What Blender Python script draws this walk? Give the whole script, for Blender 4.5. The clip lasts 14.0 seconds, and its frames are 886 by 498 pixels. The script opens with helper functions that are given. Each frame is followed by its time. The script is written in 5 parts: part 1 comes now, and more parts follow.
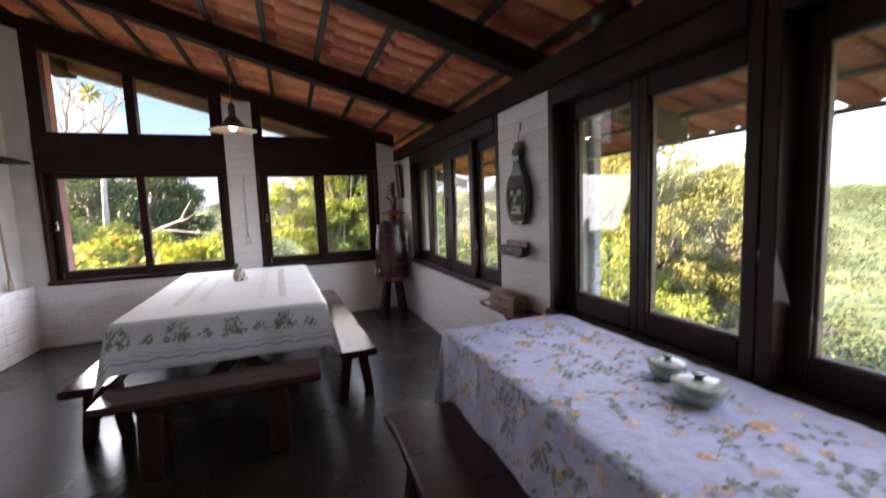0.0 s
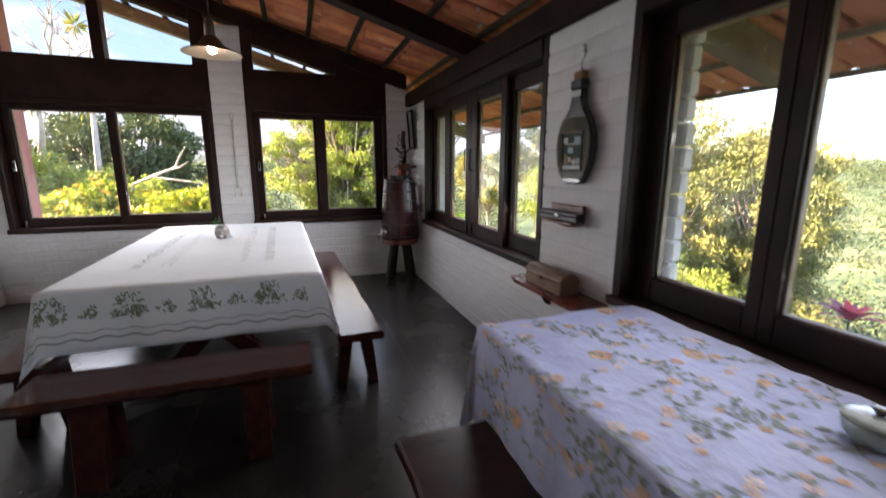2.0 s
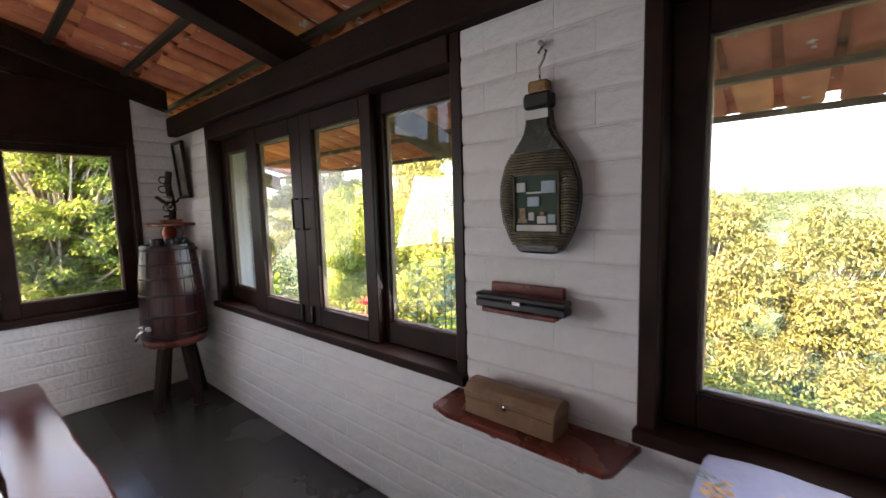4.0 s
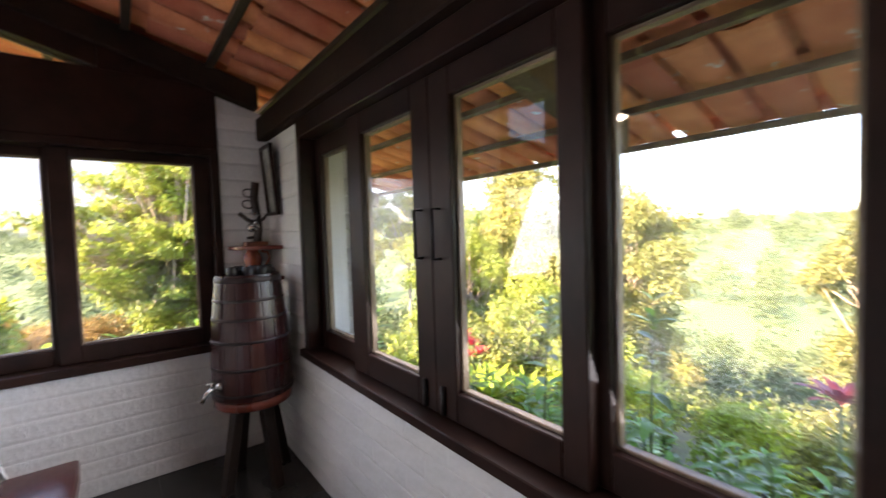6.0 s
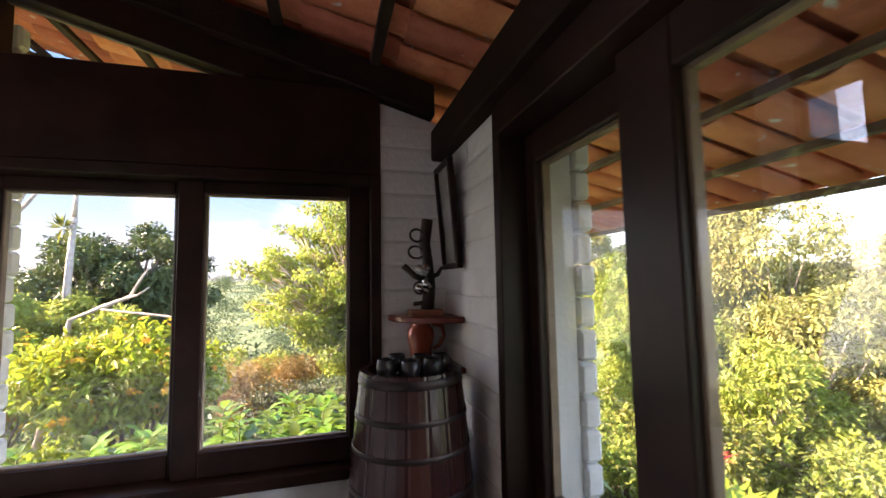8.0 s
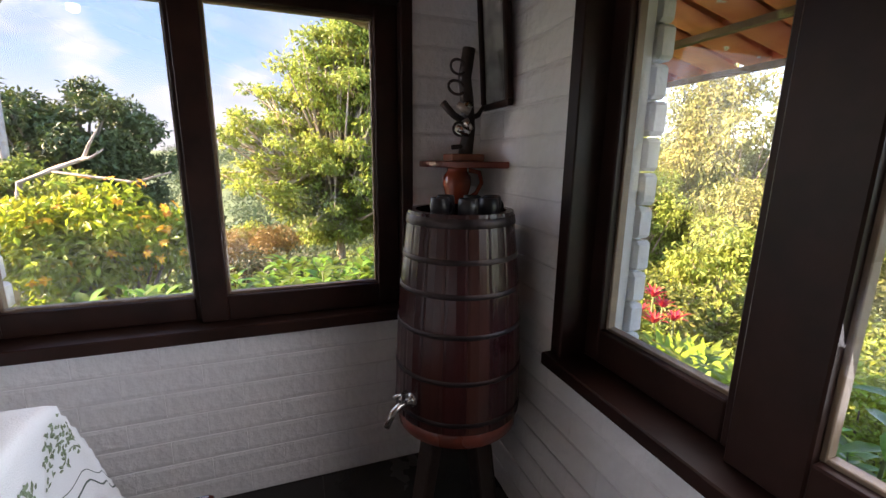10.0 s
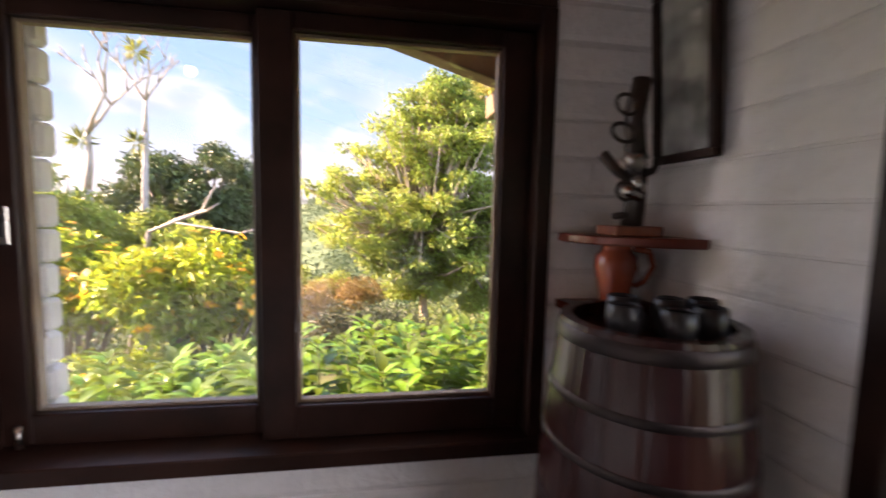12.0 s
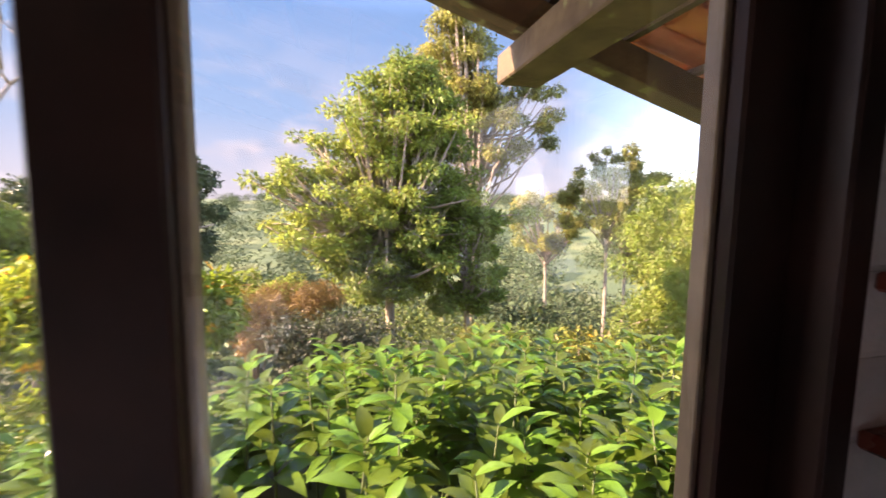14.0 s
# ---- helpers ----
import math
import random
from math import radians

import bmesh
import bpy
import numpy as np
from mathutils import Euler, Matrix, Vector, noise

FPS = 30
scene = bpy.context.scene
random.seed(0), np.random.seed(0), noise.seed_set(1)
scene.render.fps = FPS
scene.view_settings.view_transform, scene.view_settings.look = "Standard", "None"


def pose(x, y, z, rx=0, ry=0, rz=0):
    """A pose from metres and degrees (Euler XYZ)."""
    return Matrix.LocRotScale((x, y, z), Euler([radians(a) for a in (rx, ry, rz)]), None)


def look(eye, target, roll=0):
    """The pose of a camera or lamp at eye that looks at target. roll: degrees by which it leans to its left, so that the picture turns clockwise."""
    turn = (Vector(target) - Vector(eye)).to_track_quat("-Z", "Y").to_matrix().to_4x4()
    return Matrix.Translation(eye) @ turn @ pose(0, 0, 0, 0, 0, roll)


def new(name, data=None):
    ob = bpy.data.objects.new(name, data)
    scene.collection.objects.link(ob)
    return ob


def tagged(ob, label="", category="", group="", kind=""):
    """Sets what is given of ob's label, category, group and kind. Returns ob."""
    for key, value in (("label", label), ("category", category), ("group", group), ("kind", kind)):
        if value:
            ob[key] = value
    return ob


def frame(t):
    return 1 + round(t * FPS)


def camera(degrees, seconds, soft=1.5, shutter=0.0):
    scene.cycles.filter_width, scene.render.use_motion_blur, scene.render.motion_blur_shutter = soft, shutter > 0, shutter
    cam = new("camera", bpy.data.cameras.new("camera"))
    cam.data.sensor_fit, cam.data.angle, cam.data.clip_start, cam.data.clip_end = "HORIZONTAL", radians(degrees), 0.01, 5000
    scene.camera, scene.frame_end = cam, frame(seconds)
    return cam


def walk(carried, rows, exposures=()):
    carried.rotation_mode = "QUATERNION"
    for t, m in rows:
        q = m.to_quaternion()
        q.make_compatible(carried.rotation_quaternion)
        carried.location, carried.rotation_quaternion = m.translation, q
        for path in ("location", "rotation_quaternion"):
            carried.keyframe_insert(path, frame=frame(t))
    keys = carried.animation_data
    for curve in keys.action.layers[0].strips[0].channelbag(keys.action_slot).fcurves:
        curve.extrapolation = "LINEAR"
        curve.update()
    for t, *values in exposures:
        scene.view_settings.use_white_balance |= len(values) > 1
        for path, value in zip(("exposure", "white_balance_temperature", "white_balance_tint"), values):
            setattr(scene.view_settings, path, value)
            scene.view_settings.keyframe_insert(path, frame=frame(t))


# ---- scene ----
cam = camera(93.8, 14.0, 1.4, 0.5)
PATH = [
    (0, (0.609, 0.448, 1.382), (1.287, 2.319, 1.18), -2.2),
    (0.5, (0.64, 0.582, 1.306), (1.199, 2.453, 0.876), -4.8),
    (1, (0.787, 0.839, 1.267), (1.382, 2.7, 0.836), -8.9),
    (1.5, (0.844, 0.955, 1.27), (1.533, 2.749, 0.717), -6.7),
    (2, (0.691, 1.063, 1.328), (1.343, 2.913, 0.939), 0.1),
    (2.5, (0.551, 1.329, 1.39), (1.403, 3.127, 1.185), -1.4),
    (3, (0.599, 1.67, 1.386), (1.838, 3.221, 1.147), 0.1),
    (3.2, (0.631, 1.812, 1.391), (1.994, 3.25, 1.124), -0.0),
    (5.3, (1.103, 2.773, 1.403), (2.663, 4.021, 1.321), -3.5),
    (5.5, (1.13, 2.897, 1.4), (2.582, 4.272, 1.329), -3.0),
    (6, (1.231, 3.18, 1.394), (2.463, 4.753, 1.308), -1.8),
    (6.5, (1.363, 3.426, 1.387), (2.208, 5.234, 1.269), 2.2),
    (7, (1.43, 3.723, 1.373), (2.073, 5.615, 1.285), -2.7),
    (7.5, (1.469, 4.036, 1.397), (2.121, 5.927, 1.386), -1.6),
    (8, (1.533, 4.304, 1.477), (2.067, 6.224, 1.634), -1.0),
    (8.5, (1.512, 4.437, 1.408), (2.035, 6.366, 1.342), -2.3),
    (8.7, (1.473, 4.454, 1.373), (2.05, 6.359, 1.177), -2.9),
    (10.8, (1.284, 4.568, 1.34), (1.968, 6.398, 0.91), 1.4),
    (11, (1.302, 4.631, 1.348), (1.927, 6.49, 0.961), 1.2),
    (11.5, (1.328, 4.831, 1.404), (1.881, 6.738, 1.158), 2.1),
    (12, (1.276, 4.985, 1.39), (1.579, 6.954, 1.211), 1.3),
    (12.5, (1.106, 5.139, 1.418), (1.222, 7.13, 1.281), -1.2),
    (13, (1.09, 5.335, 1.384), (1.268, 7.318, 1.194), 0.1),
    (13.5, (1.175, 5.587, 1.422), (1.46, 7.557, 1.226), -0.3),
    (14, (1.176, 5.784, 1.406), (1.682, 7.709, 1.204), 0.7),
]
EXPOSURES = [(0.0, 3.05, 6500, 28), (3.0, 3.2, 6500, 25), (5.5, 3.75, 6600, 28), (6.5, 3.1, 6500, 24), (7.5, 3.05, 6550, 28), (8.5, 2.95, 6500, 28), (11.0, 2.75, 6600, 28),
             (12.0, 3.0, 6900, 33), (13.0, 2.9, 6800, 34), (14.0, 2.4, 6500, 36)]
walk(cam, [(t, look(eye, target, roll)) for t, eye, target, roll in PATH], EXPOSURES)

# ---- world and light ----
world = bpy.data.worlds.new("sky")
scene.world = world
world.use_nodes = True
wn = world.node_tree
sky = wn.nodes.new("ShaderNodeTexSky")
sky.sky_type = "NISHITA"
sky.sun_disc = False
SUN_EL, SUN_AZ = radians(30), radians(277)   # azimuth from north (+y) through east (+x)
sky.sun_elevation, sky.sun_rotation = SUN_EL, SUN_AZ
sky.air_density, sky.dust_density, sky.ozone_density = 1.0, 0.6, 1.0
wn.links.new(sky.outputs[0], wn.nodes["Background"].inputs[0])
wn.nodes["Background"].inputs[1].default_value = 0.13
sun_data = bpy.data.lights.new("sun", "SUN")
sun_data.energy, sun_data.angle, sun_data.color = 5.0, radians(0.6), (1.0, 0.80, 0.52)
sun = new("sun", sun_data)
sv = Vector((math.sin(SUN_AZ) * math.cos(SUN_EL), math.cos(SUN_AZ) * math.cos(SUN_EL), math.sin(SUN_EL)))
sun.matrix_world = look(sv * 60, (0, 0, 0))


def window_light(name, axis, u0, u1, v0, v1, w, watts, down=24):
    """Sky light through an opening: a lamp in it that looks down into the room."""
    d = bpy.data.lights.new(name, "AREA")
    d.shape, d.size, d.size_y, d.energy, d.color = "RECTANGLE", u1 - u0, v1 - v0, watts, (0.88, 0.95, 0.94)
    d.spread = radians(140)
    ob = new(name, d)
    u, v, fall = (u0 + u1) / 2, (v0 + v1) / 2, math.tan(radians(down))
    ob.matrix_world = look((u, w, v), (u, w - 1, v - fall)) if axis == "y" else look((w, u, v), (w - 1, u, v - fall))


window_light("sky_light", "x", 3.45, 5.20, 0.87, 1.83, 1.985, 3.2)
window_light("sky_light", "x", 0.45, 2.30, 0.87, 1.83, 1.985, 1.0)
window_light("sky_light", "y", -1.70, -0.25, 0.84, 1.84, 6.05, 4.2)
window_light("sky_light", "y", 0.42, 1.50, 0.84, 1.84, 6.05, 0.5)


# ---- materials ----
def mat(name, base, rough=0.6, var=None, scale=6.0, bump=0.0, bscale=40.0, metal=0.0, detail=5.0, island=0.0, obj_random=0.0,
        stretch=(1, 1, 1), coat=0.0, spots=None, translucent=0.0, rvar=0.12, spec=0.5):
    """A procedural surface: base to var by a coarse noise, fine grain, bump, optional spots (colour, scale, cover)."""
    m = bpy.data.materials.new(name)
    m.use_nodes = True
    nt = m.node_tree
    n, l = nt.nodes, nt.links
    bsdf = n["Principled BSDF"]
    tc = n.new("ShaderNodeTexCoord")
    mp = n.new("ShaderNodeMapping")
    mp.inputs["Scale"].default_value = stretch
    l.new(tc.outputs["Object"], mp.inputs["Vector"])
    var = var or tuple(c * 0.75 for c in base)
    n1 = n.new("ShaderNodeTexNoise")
    n1.inputs["Scale"].default_value, n1.inputs["Detail"].default_value = scale, detail
    l.new(mp.outputs[0], n1.inputs["Vector"])
    ramp = n.new("ShaderNodeValToRGB")
    ramp.color_ramp.elements[0].position, ramp.color_ramp.elements[1].position = 0.36, 0.66
    ramp.color_ramp.elements[0].color, ramp.color_ramp.elements[1].color = (*var, 1), (*base, 1)
    l.new(n1.outputs["Fac"], ramp.inputs[0])
    col = ramp.outputs[0]
    n2 = n.new("ShaderNodeTexNoise")
    n2.inputs["Scale"].default_value, n2.inputs["Detail"].default_value = bscale, 6
    l.new(mp.outputs[0], n2.inputs["Vector"])
    mix = n.new("ShaderNodeMix")
    mix.data_type, mix.blend_type = "RGBA", "OVERLAY"
    mix.inputs[0].default_value = 0.18
    l.new(col, mix.inputs[6])
    l.new(n2.outputs["Fac"], mix.inputs[7])
    col = mix.outputs[2]
    if island or obj_random:
        g = n.new("ShaderNodeNewGeometry") if island else n.new("ShaderNodeObjectInfo")
        hs = n.new("ShaderNodeHueSaturation")
        mr = n.new("ShaderNodeMapRange")
        amount = island or obj_random
        mr.inputs[3].default_value, mr.inputs[4].default_value = 1 - amount, 1 + amount
        l.new(g.outputs["Random Per Island" if island else "Random"], mr.inputs[0])
        l.new(mr.outputs[0], hs.inputs["Value"])
        mh = n.new("ShaderNodeMapRange")
        mh.inputs[3].default_value, mh.inputs[4].default_value = 0.5 - 0.045 * amount, 0.5 + 0.045 * amount
        l.new(g.outputs["Random Per Island" if island else "Random"], mh.inputs[0])
        l.new(mh.outputs[0], hs.inputs["Hue"])
        l.new(col, hs.inputs["Color"])
        col = hs.outputs[0]
    if spots:
        sc, ss, cover = spots
        n3 = n.new("ShaderNodeTexNoise")
        n3.inputs["Scale"].default_value, n3.inputs["Detail"].default_value = ss, 3
        l.new(tc.outputs["Object"], n3.inputs["Vector"])
        r3 = n.new("ShaderNodeValToRGB")
        r3.color_ramp.elements[0].position, r3.color_ramp.elements[1].position = 1 - cover, 1 - cover + 0.07
        l.new(n3.outputs["Fac"], r3.inputs[0])
        m3 = n.new("ShaderNodeMix")
        m3.data_type = "RGBA"
        l.new(r3.outputs[0], m3.inputs[0])
        l.new(col, m3.inputs[6])
        m3.inputs[7].default_value = (*sc, 1)
        col = m3.outputs[2]
    l.new(col, bsdf.inputs["Base Color"])
    rr = n.new("ShaderNodeMapRange")
    rr.inputs[3].default_value, rr.inputs[4].default_value = max(0.02, rough - rvar), min(1, rough + rvar)
    l.new(n1.outputs["Fac"], rr.inputs[0])
    l.new(rr.outputs[0], bsdf.inputs["Roughness"])
    bsdf.inputs["Metallic"].default_value = metal
    bsdf.inputs["Specular IOR Level"].default_value = spec
    if coat:
        bsdf.inputs["Coat Weight"].default_value, bsdf.inputs["Coat Roughness"].default_value = coat, 0.12
    if bump:
        b = n.new("ShaderNodeBump")
        b.inputs["Strength"].default_value, b.inputs["Distance"].default_value = bump, 0.01
        l.new(n2.outputs["Fac"], b.inputs["Height"])
        l.new(b.outputs[0], bsdf.inputs["Normal"])
    if translucent:
        tr = n.new("ShaderNodeBsdfTranslucent")
        l.new(col, tr.inputs["Color"])
        ms = n.new("ShaderNodeMixShader")
        ms.inputs[0].default_value = translucent
        l.new(bsdf.outputs[0], ms.inputs[1])
        l.new(tr.outputs[0], ms.inputs[2])
        l.new(ms.outputs[0], n["Material Output"].inputs["Surface"])
    return m


def glass_mat(name):
    m = bpy.data.materials.new(name)
    m.use_nodes = True
    n, l = m.node_tree.nodes, m.node_tree.links
    n.remove(n["Principled BSDF"])
    tr, gl, lw, ms = (n.new("ShaderNodeBsdfTransparent"), n.new("ShaderNodeBsdfGlossy"), n.new("ShaderNodeLayerWeight"), n.new("ShaderNodeMixShader"))
    pw, sc = n.new("ShaderNodeMath"), n.new("ShaderNodeMath")
    tr.inputs["Color"].default_value = (0.985, 0.99, 0.985, 1)
    gl.inputs["Roughness"].default_value = 0.0
    pw.operation, sc.operation = "POWER", "MULTIPLY_ADD"
    pw.inputs[1].default_value, sc.inputs[1].default_value, sc.inputs[2].default_value = 5.0, 0.85, 0.055
    l.new(lw.outputs["Facing"], pw.inputs[0])
    l.new(pw.outputs[0], sc.inputs[0])
    l.new(sc.outputs[0], ms.inputs[0])
    l.new(tr.outputs[0], ms.inputs[1])
    l.new(gl.outputs[0], ms.inputs[2])
    l.new(ms.outputs[0], n["Material Output"].inputs["Surface"])
    return m


def glow_mat(name, colour, strength):
    m = bpy.data.materials.new(name)
    m.use_nodes = True
    b = m.node_tree.nodes["Principled BSDF"]
    b.inputs["Emission Color"].default_value, b.inputs["Emission Strength"].default_value = (*colour, 1), strength
    return m


M_WHITE = mat("whitewash", (0.80, 0.79, 0.77), 0.75, (0.68, 0.67, 0.66), 2.5, 0.75, 30, obj_random=0.012)
M_WALL = mat("painted_joint", (0.74, 0.73, 0.71), 0.8, (0.62, 0.61, 0.60), 3, 0.3, 60)
M_CREAM = mat("cream_plaster", (0.75, 0.70, 0.52), 0.8, (0.66, 0.61, 0.44), 2, 0.3, 40)
M_DARK = mat("dark_stained_wood", (0.030, 0.018, 0.013), 0.45, (0.016, 0.010, 0.008), 5, 0.15, 60, rvar=0.15, spec=0.3)
M_FRAME = mat("dark_window_wood", (0.034, 0.0145, 0.0105), 0.42, (0.017, 0.008, 0.0062), 6, 0.05, 30, rvar=0.12, spec=0.2)
M_BEAD = mat("pale_glazing_bead", (0.26, 0.185, 0.12), 0.5, (0.17, 0.115, 0.075), 9, 0.2, 80)
M_BEAM = mat("dark_roof_beam", (0.032, 0.017, 0.012), 0.7, (0.017, 0.010, 0.0075), 4, 0.25, 50, spec=0.1)
M_BATTEN = mat("dark_batten", (0.045, 0.024, 0.014), 0.65, (0.025, 0.014, 0.009), 6, 0.3, 60)
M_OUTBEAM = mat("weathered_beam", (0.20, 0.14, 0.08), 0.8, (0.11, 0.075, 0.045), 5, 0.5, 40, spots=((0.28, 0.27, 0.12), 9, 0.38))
M_TILE = mat("terracotta_tile", (0.84, 0.31, 0.145), 0.7, (0.68, 0.20, 0.085), 7, 0.35, 60, island=0.25, spots=((0.78, 0.75, 0.66), 12, 0.345))
M_FLOOR = mat("polished_cement", (0.034, 0.031, 0.028), 0.26, (0.015, 0.0135, 0.0125), 1.3, 0.04, 25, rvar=0.10, detail=9, spec=0.45)
M_JOINT = mat("cement_joint", (0.025, 0.024, 0.023), 0.7)
M_BENCH = mat("varnished_red_wood", (0.070, 0.019, 0.013), 0.13, (0.034, 0.010, 0.008), 4, 0.05, 35, stretch=(6, 1, 6), rvar=0.08)
M_BENCHX = mat("varnished_brown_wood", (0.055, 0.019, 0.012), 0.30, (0.024, 0.010, 0.007), 4, 0.12, 35, stretch=(6, 1, 6), rvar=0.08, spec=0.22)
M_CLOTH = mat("white_cotton", (0.80, 0.82, 0.80), 0.85, (0.74, 0.77, 0.76), 3, 0.25, 260)
M_CLOTH2 = mat("floral_cotton", (0.58, 0.62, 0.82), 0.8, (0.51, 0.55, 0.77), 3, 0.55, 26)
M_EMB = mat("green_print", (0.15, 0.20, 0.11), 0.85, (0.24, 0.29, 0.19), 90, island=0.35)
M_EMB2 = mat("grey_green_line", (0.14, 0.19, 0.16), 0.85)
M_PRG = mat("leaf_print", (0.24, 0.29, 0.25), 0.85, (0.36, 0.40, 0.36), 60, island=0.35)
M_PRO = mat("orange_flower_print", (0.80, 0.42, 0.18), 0.85, (0.84, 0.56, 0.34), 60, island=0.25)
M_PRP = mat("peach_flower_print", (0.84, 0.60, 0.48), 0.85, (0.84, 0.69, 0.62), 60, island=0.15)
M_CERAM = mat("celadon_stoneware", (0.33, 0.38, 0.33), 0.28, (0.25, 0.29, 0.25), 8, 0.08, 60, coat=0.4)
M_KNOB = mat("dark_glazed_knob", (0.12, 0.11, 0.09), 0.25, coat=0.4)
M_BARREL = mat("dark_barrel_stave", (0.052, 0.014, 0.011), 0.25, (0.016, 0.006, 0.006), 5, 0.12, 50, stretch=(1, 1, 0.25), obj_random=0.35, rvar=0.08, spec=0.35)
M_HOOP = mat("dull_iron_hoop", (0.055, 0.040, 0.038), 0.42, (0.022, 0.016, 0.016), 8, 0.2, 60, metal=0.75)
M_STEEL = mat("worn_chrome", (0.55, 0.53, 0.50), 0.28, (0.40, 0.38, 0.35), 12, metal=1.0)
M_BLACK = mat("black_clay", (0.022, 0.020, 0.022), 0.35, (0.012, 0.011, 0.012), 8, 0.1, 60)
M_SHELF = mat("red_brown_varnish", (0.20, 0.045, 0.025), 0.28, (0.11, 0.026, 0.016), 6, 0.12, 40, rvar=0.08)
M_JUG = mat("red_clay_glaze", (0.36, 0.075, 0.030), 0.25, (0.26, 0.05, 0.022), 6, coat=0.4)
M_DRIFT = mat("dark_driftwood", (0.045, 0.028, 0.020), 0.55, (0.02, 0.013, 0.010), 9, 0.5, 40)
M_WICKER = mat("olive_wicker", (0.15, 0.125, 0.068), 0.65, (0.075, 0.062, 0.036), 25, 0.3, 90)
M_BOTTLE = mat("dark_green_bottle", (0.022, 0.030, 0.024), 0.25, (0.014, 0.019, 0.016), 6, coat=0.5)
M_CORK = mat("cork", (0.36, 0.23, 0.10), 0.8, (0.24, 0.14, 0.06), 40)
M_PAPER = mat("pale_paper", (0.66, 0.67, 0.64), 0.8, (0.55, 0.56, 0.54), 15)
M_GREEN = mat("dark_green_felt", (0.05, 0.09, 0.06), 0.8)
M_BLUE = mat("pale_blue_label", (0.42, 0.55, 0.60), 0.7)
M_TAN = mat("tan_figure", (0.36, 0.29, 0.18), 0.8, (0.22, 0.17, 0.10), 40)
M_CHEST = mat("brown_leather", (0.28, 0.165, 0.085), 0.45, (0.18, 0.10, 0.055), 9, 0.2, 90)
M_LAMP = mat("dark_enamel_shade", (0.10, 0.08, 0.06), 0.4, (0.06, 0.05, 0.04), 6, metal=0.4)
M_LAMPIN = mat("cream_enamel", (0.24, 0.19, 0.13), 0.4)
M_BULB = glow_mat("bulb_glow", (1.0, 0.88, 0.68), 6.0)
M_PVC = mat("white_plastic", (0.74, 0.72, 0.66), 0.45)
M_PINK = mat("pink_plaster", (0.62, 0.27, 0.27), 0.8, (0.52, 0.21, 0.22), 4, 0.3, 40)
M_GLASS = glass_mat("window_glass")


# ---- mesh helpers ----
def bm_box(x0, x1, y0, y1, z0, z1, bevel=0.004, seg=1):
    bm = bmesh.new()
    bmesh.ops.create_cube(bm, size=1.0)
    for v in bm.verts:
        v.co = Vector((x0 + (v.co.x + 0.5) * (x1 - x0), y0 + (v.co.y + 0.5) * (y1 - y0), z0 + (v.co.z + 0.5) * (z1 - z0)))
    if bevel:
        bmesh.ops.bevel(bm, geom=bm.edges[:], offset=bevel, segments=seg, affect="EDGES", profile=0.6)
    return bm


def bm_poly(pts, axis, a, b, bevel=0.0):
    """A flat outline, extruded along an axis from a to b. pts are the other two coordinates in order."""
    bm = bmesh.new()

    def at(p, w):
        return (w, p[0], p[1]) if axis == "x" else (p[0], w, p[1]) if axis == "y" else (p[0], p[1], w)
    lo, hi = [bm.verts.new(at(p, a)) for p in pts], [bm.verts.new(at(p, b)) for p in pts]
    bm.faces.new(lo), bm.faces.new(hi[::-1])
    for i in range(len(pts)):
        j = (i + 1) % len(pts)
        bm.faces.new((lo[j], lo[i], hi[i], hi[j]))
    bmesh.ops.recalc_face_normals(bm, faces=bm.faces[:])
    if bevel:
        bmesh.ops.bevel(bm, geom=bm.edges[:], offset=bevel, segments=1, affect="EDGES", profile=0.6)
    return bm


def bm_lathe(profile, cx=0, cy=0, n=32, squash=1.0):
    """A turned shape from (radius, height) pairs."""
    bm = bmesh.new()
    rings = []
    for r, z in profile:
        if r < 1e-4:
            rings.append([bm.verts.new((cx, cy, z))])
        else:
            rings.append([bm.verts.new((cx + r * math.cos(2 * math.pi * i / n), cy + squash * r * math.sin(2 * math.pi * i / n), z)) for i in range(n)])
    for a, b in zip(rings, rings[1:]):
        for i in range(n):
            j = (i + 1) % n
            if len(a) == 1 and len(b) > 1:
                bm.faces.new((a[0], b[i], b[j]))
            elif len(b) == 1 and len(a) > 1:
                bm.faces.new((a[i], b[0], a[j]))
            elif len(a) > 1:
                bm.faces.new((a[i], b[i], b[j], a[j]))
    bmesh.ops.recalc_face_normals(bm, faces=bm.faces[:])
    for f in bm.faces:
        f.smooth = True
    return bm


def bm_tube(pts, radii, n=8):
    """A tube through points, with a radius at each."""
    bm = bmesh.new()
    pts = [Vector(p) for p in pts]
    rings = []
    for i, p in enumerate(pts):
        d = (pts[min(i + 1, len(pts) - 1)] - pts[max(i - 1, 0)]).normalized()
        a = d.cross(Vector((0.31, 0.52, 0.79))).normalized()
        b = d.cross(a)
        r = radii[i] if hasattr(radii, "__len__") else radii
        rings.append([bm.verts.new(p + r * (a * math.cos(2 * math.pi * k / n) + b * math.sin(2 * math.pi * k / n))) for k in range(n)])
    for a, b in zip(rings, rings[1:]):
        for k in range(n):
            bm.faces.new((a[k], a[(k + 1) % n], b[(k + 1) % n], b[k]))
    bm.faces.new(rings[0]), bm.faces.new(rings[-1][::-1])
    bmesh.ops.recalc_face_normals(bm, faces=bm.faces[:])
    for f in bm.faces:
        f.smooth = True
    return bm


